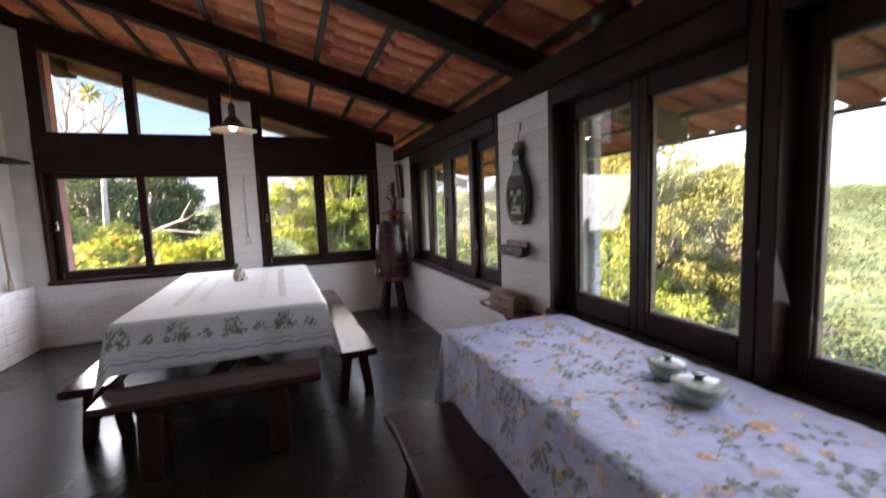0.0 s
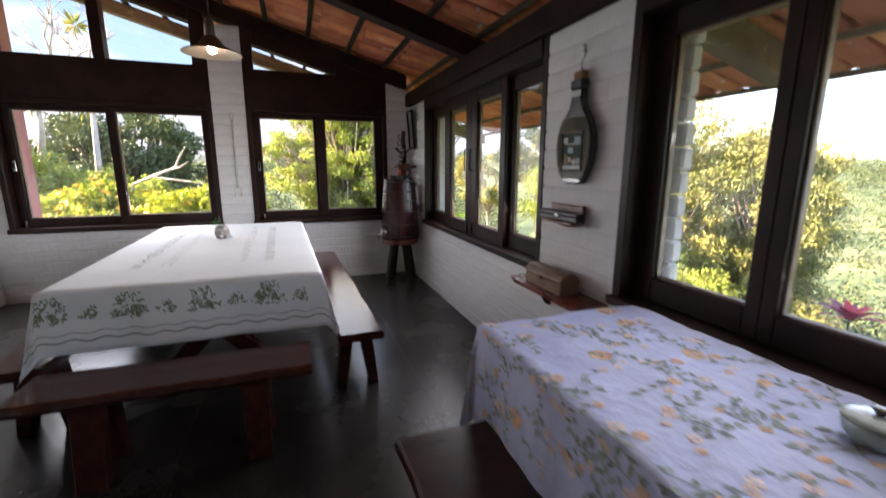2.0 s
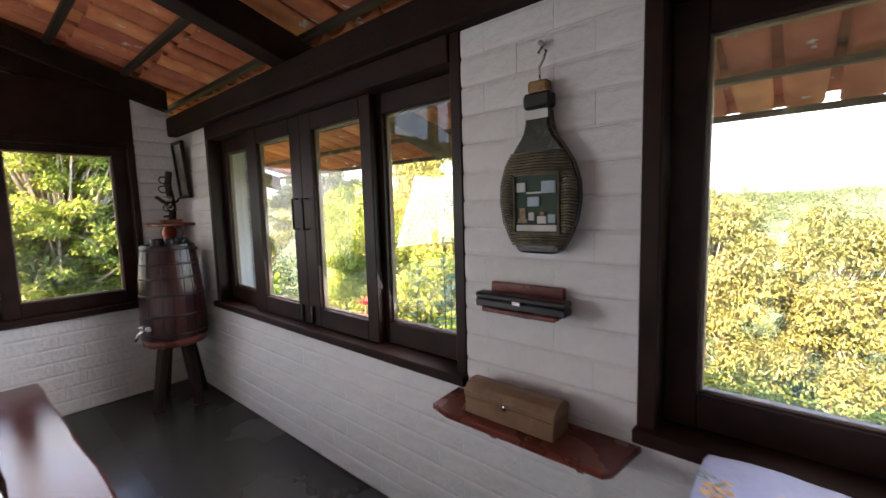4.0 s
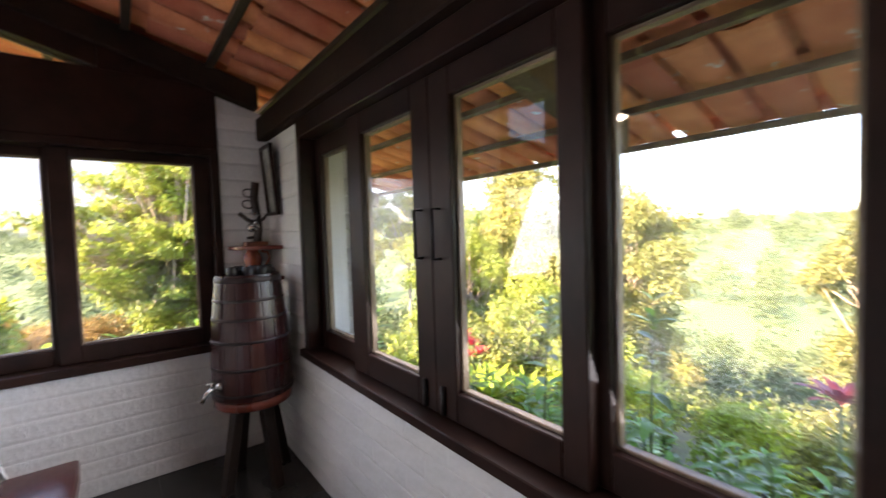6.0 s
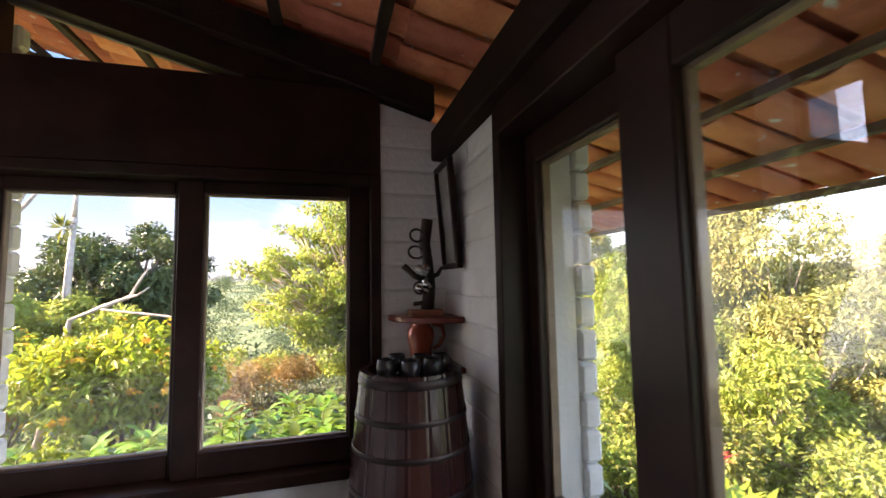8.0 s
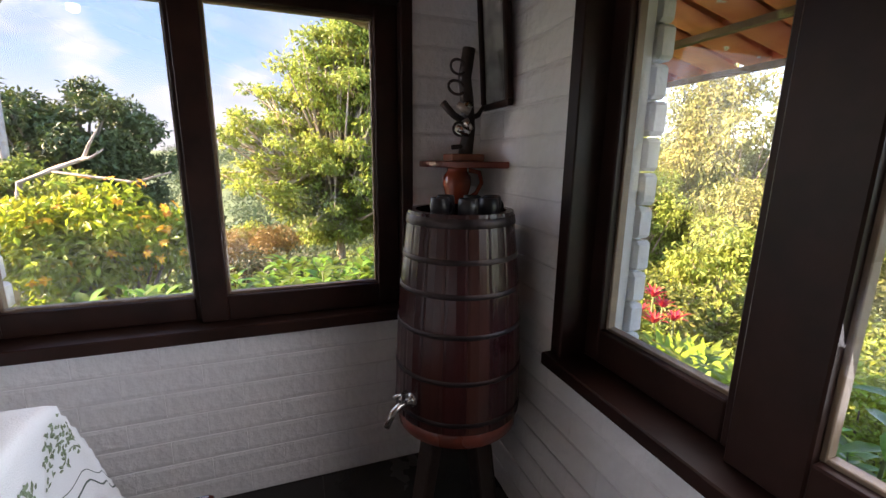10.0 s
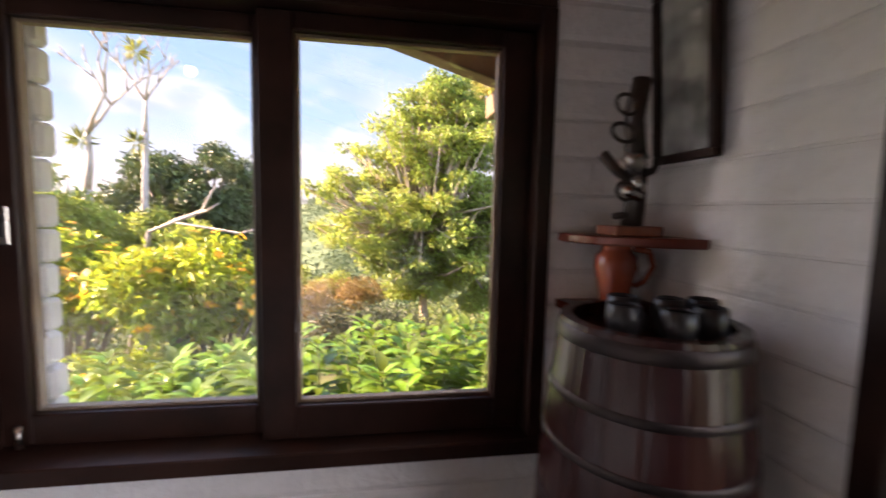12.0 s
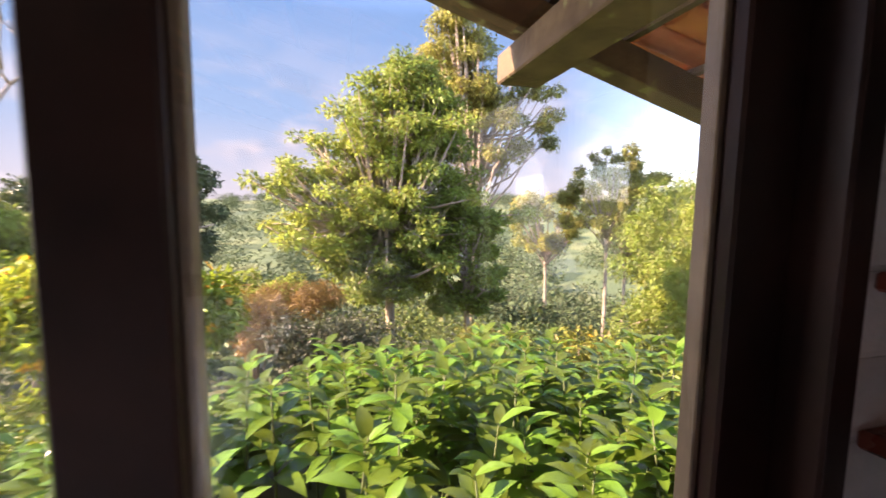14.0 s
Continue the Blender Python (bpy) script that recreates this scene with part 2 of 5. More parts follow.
def joined(*bms):
    out = bms[0]
    for other in bms[1:]:
        me = bpy.data.meshes.new("tmp")
        other.to_mesh(me)
        other.free()
        out.from_mesh(me)
        bpy.data.meshes.remove(me)
    return out


def mesh_of(name, bm, material):
    me = bpy.data.meshes.new(name)
    bm.to_mesh(me)
    bm.free()
    me.materials.append(material)
    return me


def part(name, bm, material, parent, label=""):
    ob = new(name, mesh_of(name, bm, material))
    ob.parent = parent
    return tagged(ob, label)


def thing(name, label, category, at=(0, 0, 0), group="", kind=""):
    ob = new(name)
    ob.location = at
    ob.empty_display_size = 0.1
    bpy.context.view_layer.update()
    return tagged(ob, label, category, group, kind)


def solid(name, bm, material, label, category, group="", kind=""):
    return tagged(new(name, mesh_of(name, bm, material)), label, category, group, kind)


def under(ob, x, y, z):
    """Parts are written in world places; this shifts the thing's origin to its base."""
    for c in ob.children:
        c.matrix_parent_inverse = Matrix.Translation((-x, -y, -z))
    ob.location = (x, y, z)
    return ob


# ---- plan ----
XE, XE2, XW, XW2 = 2.05, 2.33, -2.12, -2.34
YN, YN2, YS, YS2 = 6.12, 6.40, -2.6, -2.82


def roof(x):
    return 2.97 - 0.29 * x


# floor
floor = solid("floor", bm_box(XW2, XE2, YS2, YN2, -0.12, 0.0, 0), M_FLOOR, "dark polished cement floor with a soft sheen", "floor", kind="structure")
for k, y in enumerate((1.75, 3.55, 5.35)):
    part("floor_joint", bm_box(XW, XE, y - 0.0012, y + 0.0012, -0.002, 0.0006, 0), M_JOINT, floor)
for k, x in enumerate((-1.1, 0.1, 1.35)):
    part("floor_joint", bm_box(x - 0.0012, x + 0.0012, YS, YN, -0.002, 0.0008, 0), M_JOINT, floor)

# walls: solid pieces round the openings (bricks lie on them further down)
R = 0.006   # depth of the brick faces in front of the joint plane


def wall_piece(parent, x0, x1, y0, y1, z0, z1, m=None):
    return part("masonry", bm_box(x0, x1, y0, y1, z0, z1, 0), m or M_WALL, parent)


wall_n = thing("wall_north", "whitewashed brick wall under the gable windows", "wall", kind="structure")
wall_piece(wall_n, XW, XE2, YN + R, YN2, -0.1, 0.70)
wall_piece(wall_n, XW2, -1.90, YN + R, YN2, 0.70, 3.46)
wall_piece(wall_n, -0.08, 0.24, YN + R, YN2, 0.70, 2.74)
part("masonry", bm_poly([(1.755, 0.70), (2.05, 0.70), (2.05, 2.20), (1.755, 2.285)], "y", YN + R, 6.275), M_WALL, wall_n)
part("masonry", bm_poly([(1.93, 0.70), (2.05, 0.70), (2.05, 2.20), (1.93, 2.235)], "y", 6.275, YN2), M_WALL, wall_n)
wall_e = thing("wall_east", "whitewashed brick wall with wide windows", "wall", kind="structure")
wall_piece(wall_e, XE + R, XE2, YS2, YN + R, -0.1, 0.72)
wall_piece(wall_e, XE + R, XE2, 5.53, YN2, 0.72, 2.03)
wall_piece(wall_e, XE + R, XE2, 2.55, 3.17, 0.72, 2.03)
wall_piece(wall_e, XE + R, XE2, YS2, 0.19, 0.72, 2.03)
wall_w = thing("wall_west", "whitewashed wall, creamy above", "wall", kind="structure")
wall_piece(wall_w, XW2, XW, YS2, YN + R, -0.1, 2.25, M_WALL)
wall_piece(wall_w, XW2, XW, YS2, YN + R, 2.25, 3.55, M_CREAM)
wall_s = thing("wall_south", "plain whitewashed wall", "wall", kind="structure")
part("masonry", bm_poly([(XW2, -0.1), (XE2, -0.1), (XE2, roof(XE2) - 0.03), (XW2, roof(XW2) - 0.03)], "y", YS2, YS), M_WALL, wall_s)

# roof: curved tiles in courses, one mesh
def tile_roof():
    verts, faces = [], []
    rng = random.Random(4)
    course, pitch_y = 0.408, 0.215
    x0 = -2.66
    for c in range(16):
        xa = x0 + c * course
        xb = xa + course + 0.05
        for k in range(50):
            yc = -2.95 + k * pitch_y
            dz, dy, dr = rng.uniform(-0.005, 0.005), rng.uniform(-0.006, 0.006), rng.uniform(-0.008, 0.008)
            for kind in (0, 1):
                base = len(verts)
                w, h = (0.092, -0.034) if kind == 0 else (0.080, 0.034)
                yy = yc + kind * pitch_y / 2 + dy
                for i in range(7):
                    a = math.pi * i / 6
                    for x, lift, taper in ((xa, 0.0, 1.0), (xb, 0.026, 0.92)):
                        z = roof(x) + 0.055 + lift * (1 if kind == 0 else 1.1) + dz + (h * math.sin(a)) * taper + (0.012 if kind else 0)
                        verts.append((x, yy - w * taper * math.cos(a) + dr * (x - xa), z))
                for i in range(6):
                    p = base + 2 * i
                    faces.append((p, p + 2, p + 3, p + 1))
    me = bpy.data.meshes.new("ceiling")
    me.from_pydata(verts, [], faces)
    me.materials.append(M_TILE)
    for f in me.polygons:
        f.use_smooth = True
    ob = tagged(new("ceiling", me), "underside of a terracotta tile roof", "ceiling", kind="structure")
    deck = bm_poly([(-2.6, roof(-2.6) + 0.125), (3.885, roof(3.885) + 0.125), (3.885, roof(3.885) + 0.15), (-2.6, roof(-2.6) + 0.15)], "y", -2.95, 7.75)
    solid("roof_top", deck, M_TILE, "outer face of the tile roof", "roof", kind="structure")
    plugs = []
    for k in range(49):
        if k % 5 == 3:
            continue
        yy, zz = -2.95 + (k + 0.5) * pitch_y, roof(3.87) + 0.072
        plugs.append(bm_poly([(yy - 0.086 * math.cos(math.pi * i / 8), zz + 0.062 * math.sin(math.pi * i / 8) - (0.012 if i in (0, 8) else 0)) for i in range(9)], "x", 3.862, 3.888))
    solid("eave_mortar", joined(*plugs), M_TILE, "mortar stopping the mouths of the eave tiles", "roof", kind="structure")
    return ob


tile_roof()


def slope_beam(x0, x1, y0, y1, top, depth):
    """A beam that runs down the slope, its top a little under the roof line."""
    return bm_poly([(x0, roof(x0) - top), (x1, roof(x1) - top), (x1, roof(x1) - top - depth), (x0, roof(x0) - top - depth)], "y", y0, y1, 0.006)


for y in (4.37, 2.81, 1.24, -0.33, -1.9):
    solid("rafter", slope_beam(-2.5, 2.219, y - 0.07, y + 0.07, 0.03, 0.17), M_BEAM, "dark stained sloping roof rafter", "beam", "roof rafters", "structure")
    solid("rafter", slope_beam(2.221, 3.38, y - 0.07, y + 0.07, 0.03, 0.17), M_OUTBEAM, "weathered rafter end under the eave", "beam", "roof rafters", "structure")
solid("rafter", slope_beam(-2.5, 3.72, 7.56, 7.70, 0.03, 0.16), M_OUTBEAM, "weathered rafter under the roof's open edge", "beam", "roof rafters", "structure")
solid("gable_beam", slope_beam(XW, 2.0, 6.08, 6.30, 0.01, 0.15), M_BEAM, "dark stained sloping beam over the gable windows", "beam", kind="structure")
for c in range(16):
    x = -2.35 + c * 0.408
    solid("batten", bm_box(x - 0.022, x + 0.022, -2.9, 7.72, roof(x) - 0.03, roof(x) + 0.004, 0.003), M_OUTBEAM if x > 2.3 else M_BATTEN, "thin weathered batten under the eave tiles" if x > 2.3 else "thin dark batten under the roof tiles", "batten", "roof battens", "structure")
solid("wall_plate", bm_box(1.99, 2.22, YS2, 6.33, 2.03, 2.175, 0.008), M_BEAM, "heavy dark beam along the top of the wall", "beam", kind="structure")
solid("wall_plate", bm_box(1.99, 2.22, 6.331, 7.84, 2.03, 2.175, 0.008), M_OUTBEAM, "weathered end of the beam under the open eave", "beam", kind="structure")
solid("wall_plate", bm_box(-2.3, -2.06, YS2, 7.84, 3.36, 3.53, 0.008), M_BEAM, "heavy dark beam along the top of the high wall", "beam", kind="structure")


# ---- windows ----
def glass_pane(parent, axis, u0, u1, v0, v1, w, outline=None):
    pts = outline or [(u0, v0), (u1, v0), (u1, v1), (u0, v1)]
    if axis == "y":
        bm = bm_poly(pts, "y", w - 0.002, w + 0.002)
    else:
        bm = bm_poly(pts, "x", w - 0.002, w + 0.002)
    g = part("pane", bm, M_GLASS, parent, "clear window glass")
    g.visible_shadow = False
    return g


def bar(parent, name, axis, u0, u1, v0, v1, w0, w1, m=None, bevel=0.004):
    b = bm_box(u0, u1, w0, w1, v0, v1, bevel) if axis == "y" else bm_box(w0, w1, u0, u1, v0, v1, bevel)
    return part(name, b, m or M_FRAME, parent)


def sash(win, axis, u0, u1, v0, v1, g0, g1, h0, h1, w, half=0.0207):
    """A sash from u0 to u1, v0 to v1, round glass g0..g1, h0..h1 in the plane w."""
    bar(win, "stile", axis, u0, g0, v0, v1, w - half, w + half)
    bar(win, "stile", axis, g1, u1, v0, v1, w - half, w + half)
    bar(win, "rail", axis, g0, g1, v0, h0, w - half, w + half)
    bar(win, "rail", axis, g0, g1, h1, v1, w - half, w + half)
    b, o = 0.010, half - 0.004
    bar(win, "glazing_bead", axis, g0 - 0.001, g0 + b, h0, h1, w + 0.003, w + o + 0.012, M_BEAD, 0.002)
    bar(win, "glazing_bead", axis, g1 - b, g1 + 0.001, h0, h1, w + 0.003, w + o + 0.012, M_BEAD, 0.002)
    bar(win, "glazing_bead", axis, g0 + b, g1 - b, h0 - 0.001, h0 + b, w + 0.003, w + o + 0.012, M_BEAD, 0.002)
    bar(win, "glazing_bead", axis, g0 + b, g1 - b, h1 - b, h1 + 0.001, w + 0.003, w + o + 0.012, M_BEAD, 0.002)
    glass_pane(win, axis, g0 + 0.002, g1 - 0.002, h0 + 0.002, h1 - 0.002, w)


def latch(win, axis, u, v, w):
    bar(win, "latch", axis, u - 0.016, u + 0.016, v - 0.05, v + 0.05, w - 0.006, w, M_STEEL, 0.003)
    bar(win, "latch", axis, u - 0.009, u + 0.009, v - 0.03, v + 0.03, w - 0.009, w - 0.0062, M_BLACK, 0.002)


def north_window(name, x0, x1, panes, v0=0.70, v1=1.95):
    win = thing(name, "dark stained sliding window with two clear panes", "window", kind="structure")
    ga, gb, gc, gd = panes
    bar(win, "window_frame", "y", x0, x0 + 0.045, v0, v1, 6.105, 6.27)
    bar(win, "window_frame", "y", x1 - 0.045, x1, v0, v1, 6.105, 6.27)
    bar(win, "window_frame", "y", x0 + 0.045, x1 - 0.045, v1 - 0.045, v1, 6.105, 6.27)
    bar(win, "window_sill", "y", x0 - 0.01, x1 + 0.01, v0 - 0.012, v0 + 0.035, 6.085, 6.27)
    mid = (gb + gc) / 2
    sash(win, "y", x0 + 0.046, mid + 0.03, v0 + 0.036, v1 - 0.046, ga, gb, 0.822, 1.853, 6.222)
    sash(win, "y", mid - 0.035, x1 - 0.046, v0 + 0.036, v1 - 0.046, gc, gd, 0.832, 1.855, 6.180)
    latch(win, "y", x0 + 0.085, 1.33, 6.20)
    part("bolt", bm_tube([(x0 + 0.10, 6.185, 0.74), (x0 + 0.10, 6.185, 0.80)], 0.009), M_STEEL, win)
    return win


north_window("window_1", -1.90, -0.08, (-1.775, -1.025, -0.947, -0.19))
north_window("window_2", 0.24, 1.755, (0.357, 0.933, 1.047, 1.62))


def gable_light(name, x0, x1, cuts):
    """The fixed lights over a sliding window, under the sloping beam."""
    win = thing(name, "dark gable light with sloping clear panes", "window", kind="structure")
    top = lambda x: roof(x) - 0.158  # noqa: E731
    g = lambda x: 2.685 - 0.287 * x  # noqa: E731
    bar(win, "transom", "y", x0, x1, 1.951, 2.335, 6.11, 6.25)
    edges = [x0] + [e for c in cuts for e in c] + [x1]
    for a, b in zip(edges[::2], edges[1::2]):
        if b - a > 0.01:
            part("mullion", bm_poly([(a, 2.336), (b, 2.336), (b, max(2.34, top(b))), (a, top(a))], "y", 6.12, 6.24, 0.003), M_FRAME, win)
    for a, b in cuts:
        zb = max(g(b), 2.3365)
        part("head", bm_poly([(a + 0.001, g(a)), (b - 0.001, zb), (b - 0.001, max(top(b), zb + 0.01)), (a + 0.001, top(a))], "y", 6.12, 6.24, 0.003), M_FRAME, win)
        pts = [(a, 2.336), (b, 2.336), (b, zb), (a, g(a))] if zb > 2.345 else [(a, 2.336), (b, 2.336), (a, g(a))]
        glass_pane(win, "y", 0, 0, 0, 0, 6.19, pts)
        part("glazing_bead", bm_poly([(a, g(a) - 0.012), (b, zb - 0.012), (b, zb), (a, g(a))], "y", 6.194, 6.215), M_BEAD, win)
    return win


gable_light("window_3", -1.90, -0.08, ((-1.765, -1.04), (-0.945, -0.215)))
gable_light("window_4", 0.24, 1.755, ((0.345, 1.19),))


def east_window(name, y0, y1, sashes, z0=0.72, z1=2.03):
    """sashes: glass from, to, sash from, to, plane."""
    win = thing(name, "dark stained timber window with clear panes", "window", kind="structure")
    bar(win, "window_frame", "x", y0, y0 + 0.05, z0, z1, 2.045, 2.21)
    bar(win, "window_frame", "x", y1 - 0.05, y1, z0, z1, 2.045, 2.21)
    bar(win, "window_frame", "x", y0 + 0.05, y1 - 0.05, 1.93, z1, 2.035, 2.21)
    bar(win, "window_sill", "x", y0 - 0.005, y1 + 0.005, z0 - 0.012, z0 + 0.03, 2.015, 2.21)
    for a, b, lo, hi, w in sashes:
        sash(win, "x", lo, hi, z0 + 0.031, 1.929, a, b, 0.852, 1.836, w)
    return win


win_c = east_window("window_5", 3.17, 5.53, ((3.285, 3.705, 3.221, 3.80, 2.155), (3.815, 4.228, 3.735, 4.3398, 2.112), (4.452, 4.852, 4.3402, 4.990, 2.112), (5.03, 5.42, 4.93, 5.479, 2.155)))
# pull handles and bolts on the two meeting sashes
for y in (4.295, 4.40):
    part("handle", bm_tube([(2.092, y, 1.30), (2.060, y, 1.30), (2.060, y, 1.47), (2.092, y, 1.47)], 0.006, 8), M_BLACK, win_c)
    part("bolt", bm_tube([(2.082, y, 0.76), (2.082, y, 0.86)], 0.008, 8), M_BLACK, win_c)
east_window("window_6", 1.372, 2.55, ((1.482, 1.908, 1.423, 1.9568, 2.150), (2.010, 2.414, 1.9572, 2.499, 2.150)))
east_window("window_7", 0.19, 1.368, ((0.30, 0.73, 0.241, 0.7798, 2.150), (0.83, 1.258, 0.7802, 1.317, 2.150)))


# ---- cloths ----
def cloth_surface(x0, x1, y0, y1, z, fold=0.012, freq=17.0, crease=0.0018, seed=0.0, flare=0.16, corner=0.12):
    """Maps flat cloth coordinates to the draped cloth: flat over the table, hanging past its edges."""
    def place(u, v):
        sx, sy = (-1 if u < x0 else 1 if u > x1 else 0), (-1 if v < y0 else 1 if v > y1 else 0)
        ex, ey = max(x0 - u, u - x1, 0.0), max(y0 - v, v - y1, 0.0)
        d = max(ex, ey) + 0.35 * min(ex, ey)
        wave = fold * min(1, d / 0.2) * (math.sin(freq * (v if ex > ey else u) + seed) + 0.5 * math.sin(2.3 * freq * (v if ex > ey else u) + 1 + seed))
        x = min(max(u, x0), x1) + sx * (0.006 + flare * ex + corner * min(ex, ey) + wave * (ex >= ey))
        y = min(max(v, y0), y1) + sy * (0.006 + flare * ey + corner * min(ex, ey) + wave * (ey > ex))
        drop = math.sqrt(d * d + 0.0002) - 0.01414
        wrinkle = crease * (noise.noise((u * 9, v * 9, seed)) + 1.6 * noise.noise((u * 3 + v * 2, v * 14 - u * 6, seed + 4)))
        return Vector((x, y, z - 0.97 * drop + wrinkle))
    return place


def cloth_mesh(name, place, u0, u1, v0, v1, step, material, parent):
    nu, nv = int((u1 - u0) / step) + 1, int((v1 - v0) / step) + 1
    verts = [tuple(place(u0 + (u1 - u0) * i / nu, v0 + (v1 - v0) * j / nv)) for j in range(nv + 1) for i in range(nu + 1)]
    w = nu + 1
    faces = [(j * w + i, j * w + i + 1, (j + 1) * w + i + 1, (j + 1) * w + i) for j in range(nv) for i in range(nu)]
    me = bpy.data.meshes.new(name)
    me.from_pydata(verts, [], faces)
    me.materials.append(material)
    for f in me.polygons:
        f.use_smooth = True
    ob = new(name, me)
    ob.parent = parent
    m = ob.modifiers.new("thickness", "SOLIDIFY")
    m.thickness, m.offset = 0.0016, -1
    return ob


class Print:
    """Flat printed shapes that follow a cloth."""
    def __init__(self, place, lift=0.0018):
        self.place, self.lift, self.verts, self.faces = place, lift, [], []

    def at(self, u, v):
        p = self.place(u, v)
        a, b = self.place(u + 0.004, v) - p, self.place(u, v + 0.004) - p
        return p + a.cross(b).normalized() * self.lift

    def shape(self, pts):
        i = len(self.verts)
        self.verts += [tuple(self.at(u, v)) for u, v in pts]
        self.faces.append(tuple(range(i, i + len(pts))))

    def leaf(self, u, v, ang, length, width):
        c, s = math.cos(ang), math.sin(ang)
        for side in (-1, 1):
            self.shape([(u, v), (u + c * length * 0.35 - s * width * side * 0.5, v + s * length * 0.35 + c * width * side * 0.5),
                        (u + c * length * 0.7 - s * width * side * 0.36, v + s * length * 0.7 + c * width * side * 0.36), (u + c * length, v + s * length)][::side])

    def stroke(self, pts, width):
        for (a, b), (c, d) in zip(pts, pts[1:]):
            L = math.hypot(c - a, d - b) + 1e-9
            nx, ny = -(d - b) / L * width / 2, (c - a) / L * width / 2
            self.shape([(a - nx, b - ny), (c - nx, d - ny), (c + nx, d + ny), (a + nx, b + ny)])

    def rose(self, u, v, r, rng, petals=6):
        for ring, (ra, rb) in enumerate(((0.52, 1.0), (0.18, 0.5))):
            for k in range(petals - ring):
                a = 2 * math.pi * k / (petals - ring) + rng.uniform(-0.2, 0.2)
                w = math.pi / (petals - ring) * 0.86
                self.shape([(u + r * ra * math.cos(a - w * 0.7), v + r * ra * math.sin(a - w * 0.7)), (u + r * rb * 0.92 * math.cos(a - w), v + r * rb * 0.92 * math.sin(a - w)),
                            (u + r * rb * math.cos(a), v + r * rb * math.sin(a)), (u + r * rb * 0.92 * math.cos(a + w), v + r * rb * 0.92 * math.sin(a + w)),
                            (u + r * ra * math.cos(a + w * 0.7), v + r * ra * math.sin(a + w * 0.7))])

    def done(self, name, material, parent, label):
        me = bpy.data.meshes.new(name)
        me.from_pydata(self.verts, [], self.faces)
        me.materials.append(material)
        ob = new(name, me)
        ob.parent = parent
        return tagged(ob, label, kind="stuff")


# ---- dining table, its cloth and benches ----
TX0, TX1, TY0, TY1, TZ = -0.45, 0.79, 3.375, 5.64, 0.76
table = thing("dining_table", "long dark red wooden dining table under a cloth", "table")
for k in range(4):
    xa = TX0 - 0.015 + k * (TX1 - TX0 - 0.08) / 4
    part("plank", bm_box(xa + 0.001, xa + (TX1 - TX0 - 0.08) / 4 - 0.001, TY0 + 0.01, TY1 - 0.01, TZ - 0.05, TZ - 0.004, 0.004), M_BENCH, table)
for y in (3.90, 5.20):
    for s in (1, -1):
        xc = 0.175
        part("leg", bm_poly([(xc - s * 0.42, 0.0), (xc - s * 0.28, 0.0), (xc + s * 0.40, TZ - 0.052), (xc + s * 0.26, TZ - 0.052)], "y", y + s * 0.036 - 0.034, y + s * 0.036 + 0.034, 0.005), M_BENCH, table)
part("stretcher", bm_box(0.13, 0.22, 3.98, 5.12, 0.33, 0.43, 0.005), M_BENCH, table)
under(table, 0.175, 4.64, 0)
cloth = thing("tablecloth", "white cotton tablecloth with green floral print and scalloped lines", "tablecloth", (0, 0, 0))
DR = 0.315
base_surf = cloth_surface(TX0, TX1, TY0, TY1, TZ + 0.004, 0.008, 11.0, 0.0014, 0.7)


def surf(u, v):
    """The table stands a little askew in the room."""
    p = base_surf(u, v)
    p.x -= 0.029 * (v - TY0)
    return p



cloth_mesh("fabric", surf, TX0 - DR, TX1 + DR, TY0 - DR, TY1 + DR, 0.03, M_CLOTH, cloth)
rng = random.Random(5)
pr = Print(surf)


def cluster(p, u, v, half, tall, n, flip):
    """A bunch of small leaves and round blossoms, wide at the foot."""
    for _ in range(n):
        t = rng.random()
        uu = u + (rng.random() * 2 - 1) * half * (1 - 0.55 * t)
        vv = v + flip * tall * (t - 0.5)
        p.leaf(uu, vv, rng.uniform(0, 6.28), rng.uniform(0.011, 0.022), rng.uniform(0.006, 0.010))
    for k in range(max(1, n // 16)):
        p.rose(u + (rng.random() * 2 - 1) * half * 0.7, v - flip * tall * rng.uniform(0.1, 0.4), 0.016, rng, 7)


# bands along the hanging edges: big and small bunches by turns, then two scalloped lines
def band(p, line, a, b, sign, along_u):
    k, s = 0, a + 0.06
    while s < b - 0.02:
        half, tall, n = ((0.088, 0.115, 95), (0.044, 0.055, 28))[k % 2]
        o = line + sign * (0.105 if k % 2 == 0 else 0.125)
        if along_u:
            cluster(p, s, o, half, tall, n, -sign)
        else:
            for _ in range(n):
                t = rng.random()
                p.leaf(o - sign * tall * (t - 0.5), s + (rng.random() * 2 - 1) * half * (1 - 0.5 * t), rng.uniform(0, 6.28), rng.uniform(0.011, 0.022), rng.uniform(0.006, 0.010))
        s += 0.155
        k += 1


band(pr, TY0, TX0 - 0.02, TX1 + 0.04, -1, True)
band(pr, TY1, TX0, TX1, 1, True)
band(pr, TX1, TY0, TY1, 1, False)
band(pr, TX0, TY0, TY1, -1, False)
for inset, n in ((0.27, 55), (0.42, 26)):
    for s in np.arange(TY0 + 0.45, TY1 - 0.3, 0.16):
        for u in (TX0 + inset, TX1 - inset):
            for _ in range(n):
                pr.leaf(u + rng.uniform(-0.028, 0.028), s + rng.uniform(-0.06, 0.06), rng.uniform(0, 6.28), rng.uniform(0.008, 0.017), rng.uniform(0.004, 0.007))
pr.done("leaf_print", M_EMB, cloth, "printed green leaf bunches")
pl = Print(surf)
